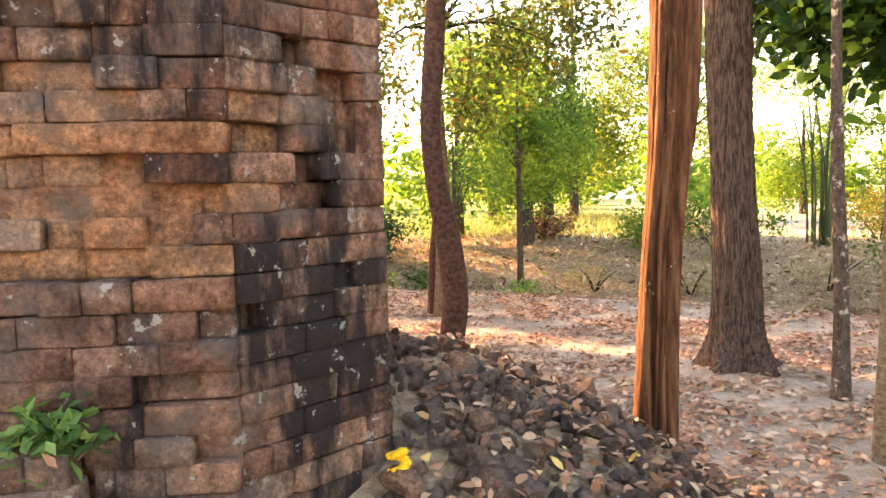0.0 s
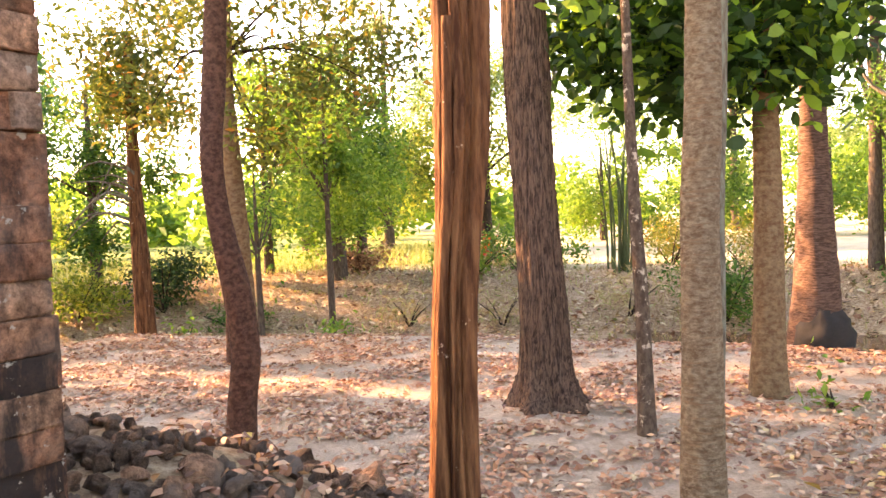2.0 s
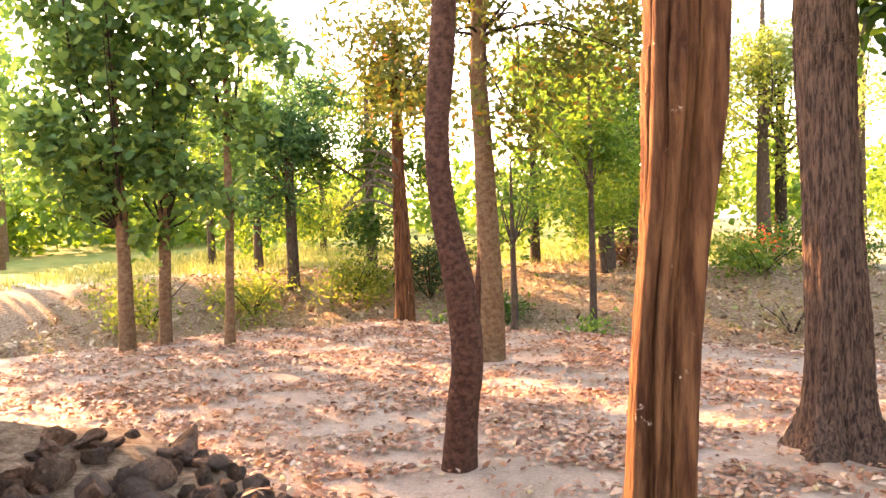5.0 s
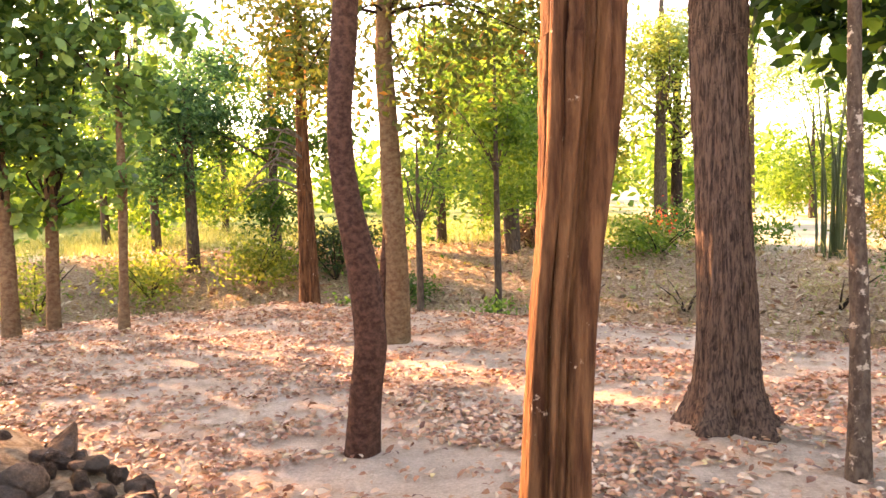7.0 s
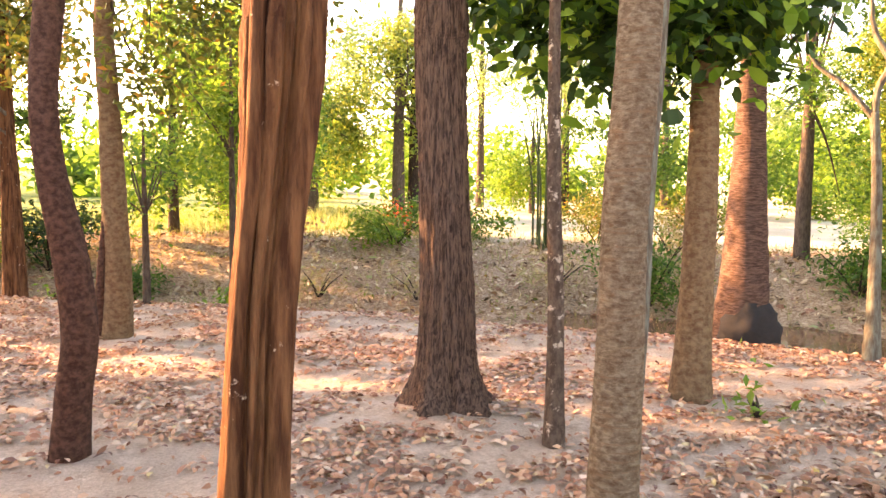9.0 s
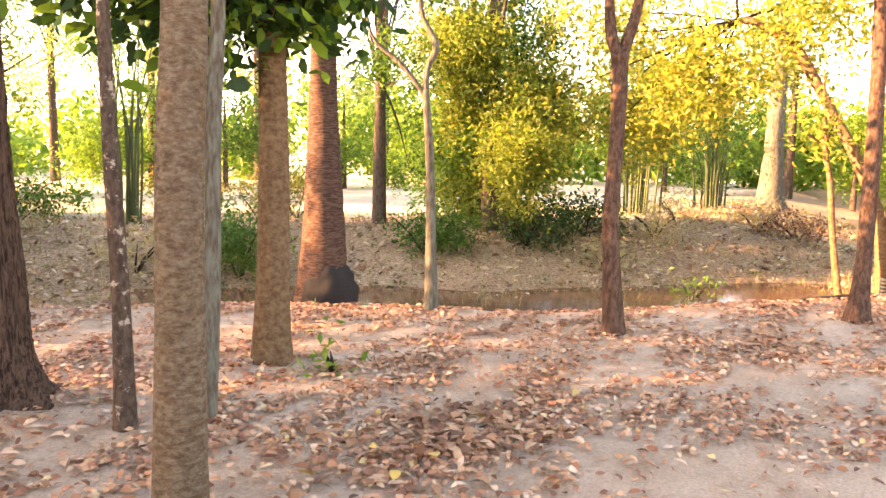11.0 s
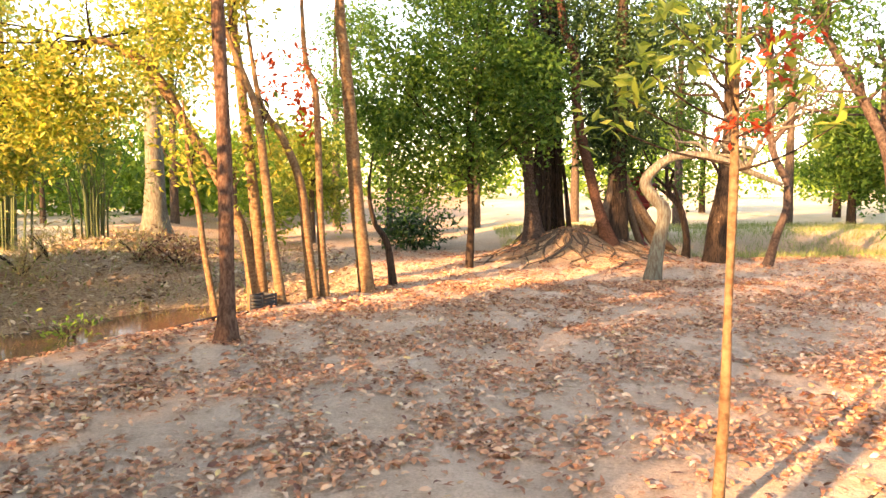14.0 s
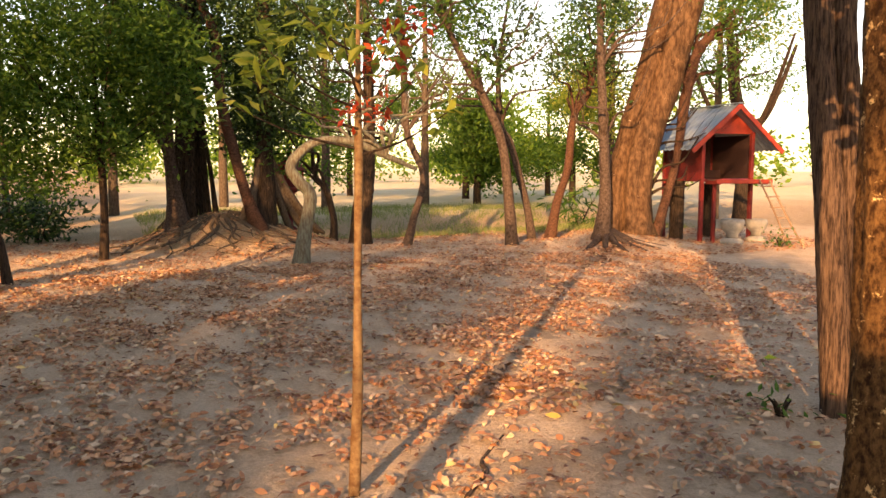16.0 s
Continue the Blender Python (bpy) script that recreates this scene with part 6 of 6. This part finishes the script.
for i in range(30):
    a = 1.7 + i * 0.115
    e = thing("surface_root", (27.6, -2.0, 0), "twisted bare root running over the mound", "root", "roots on the fig mound")
    q = [0.4, 1.2, 2.0, 2.8, 3.6][:4 + i % 2]
    turn = lambda k: a + 0.2 * math.sin(2.6 * k + 1.7 * i)
    stem("root", e, [(k * math.cos(turn(k)), k * math.sin(turn(k)), H(27.6 + k * math.cos(turn(k)), -2.0 + k * math.sin(turn(k))) + 0.02, (0.075 - 0.016 * k) * (0.65 + 0.35 * math.sin(i * 2.7))) for k in q], M_root, sides=8, rings=20, rough=0.14)

# the plant and its ledge, and the garland on the stones
zt = 1.6
e = thing("wall_plant", (-1.2, 2.33, zt), "dark green leafy plant growing from the brick ledge", "plant")
crown(e, 201, [(0, 0, 0.06, 0.16, 0.08, 0.08, 24)], 0.075, 7, 0.04, G_broad, name="foliage", long=1.7, fill=0.1)
crown(e, 202, [(0.1, -0.06, 0.02, 0.1, 0.06, 0.03, 2)], 0.1, 1, 0.03, G_dry, name="dead_leaves")
stem("stalk", e, [(0, 0.05, -0.06, 0.012), (0.02, 0, 0.1, 0.008), (0.08, -0.03, 0.2, 0.004)], M_dark, sides=6, rings=8)
gx0, gy0 = -0.19, 2.9
e = thing("flower_garland", (gx0, gy0, H(gx0, gy0) + 0.02), "bright yellow ruffled garland lying on the rubble", "garland")
for i in range(14):
    a = i * 0.9
    bm = bmesh.new()
    bmesh.ops.create_icosphere(bm, subdivisions=2, radius=0.024)
    for v_ in bm.verts:
        v_.co *= 1 + 0.25 * math.sin(v_.co.x * 160) * math.cos(v_.co.y * 150 + i)
    bmesh.ops.scale(bm, vec=(1, 1, 0.6), verts=bm.verts)
    bmesh.ops.translate(bm, vec=(0.028 * math.cos(a), 0.028 * math.sin(a), 0.015 + i * 0.009), verts=bm.verts)
    part("blossom", bm, P_flower, e)
k = new("boulder", rock_mesh(40))
k.matrix_basis = Matrix.LocRotScale((0.22, 3.02, H(0.22, 3.02) + 0.0), Euler((0.1, 0.1, 0.4)), (0.42, 0.3, 0.2))
tagged(k, "flat grey boulder at the top of the rubble", "boulder")

# ---- from units of the plan to metres ----
for ob in list(scene.objects):
    if ob.parent is None and ob.type in {"MESH", "EMPTY"}:
        ob.matrix_basis = Matrix.Scale(UNIT, 4) @ ob.matrix_basis
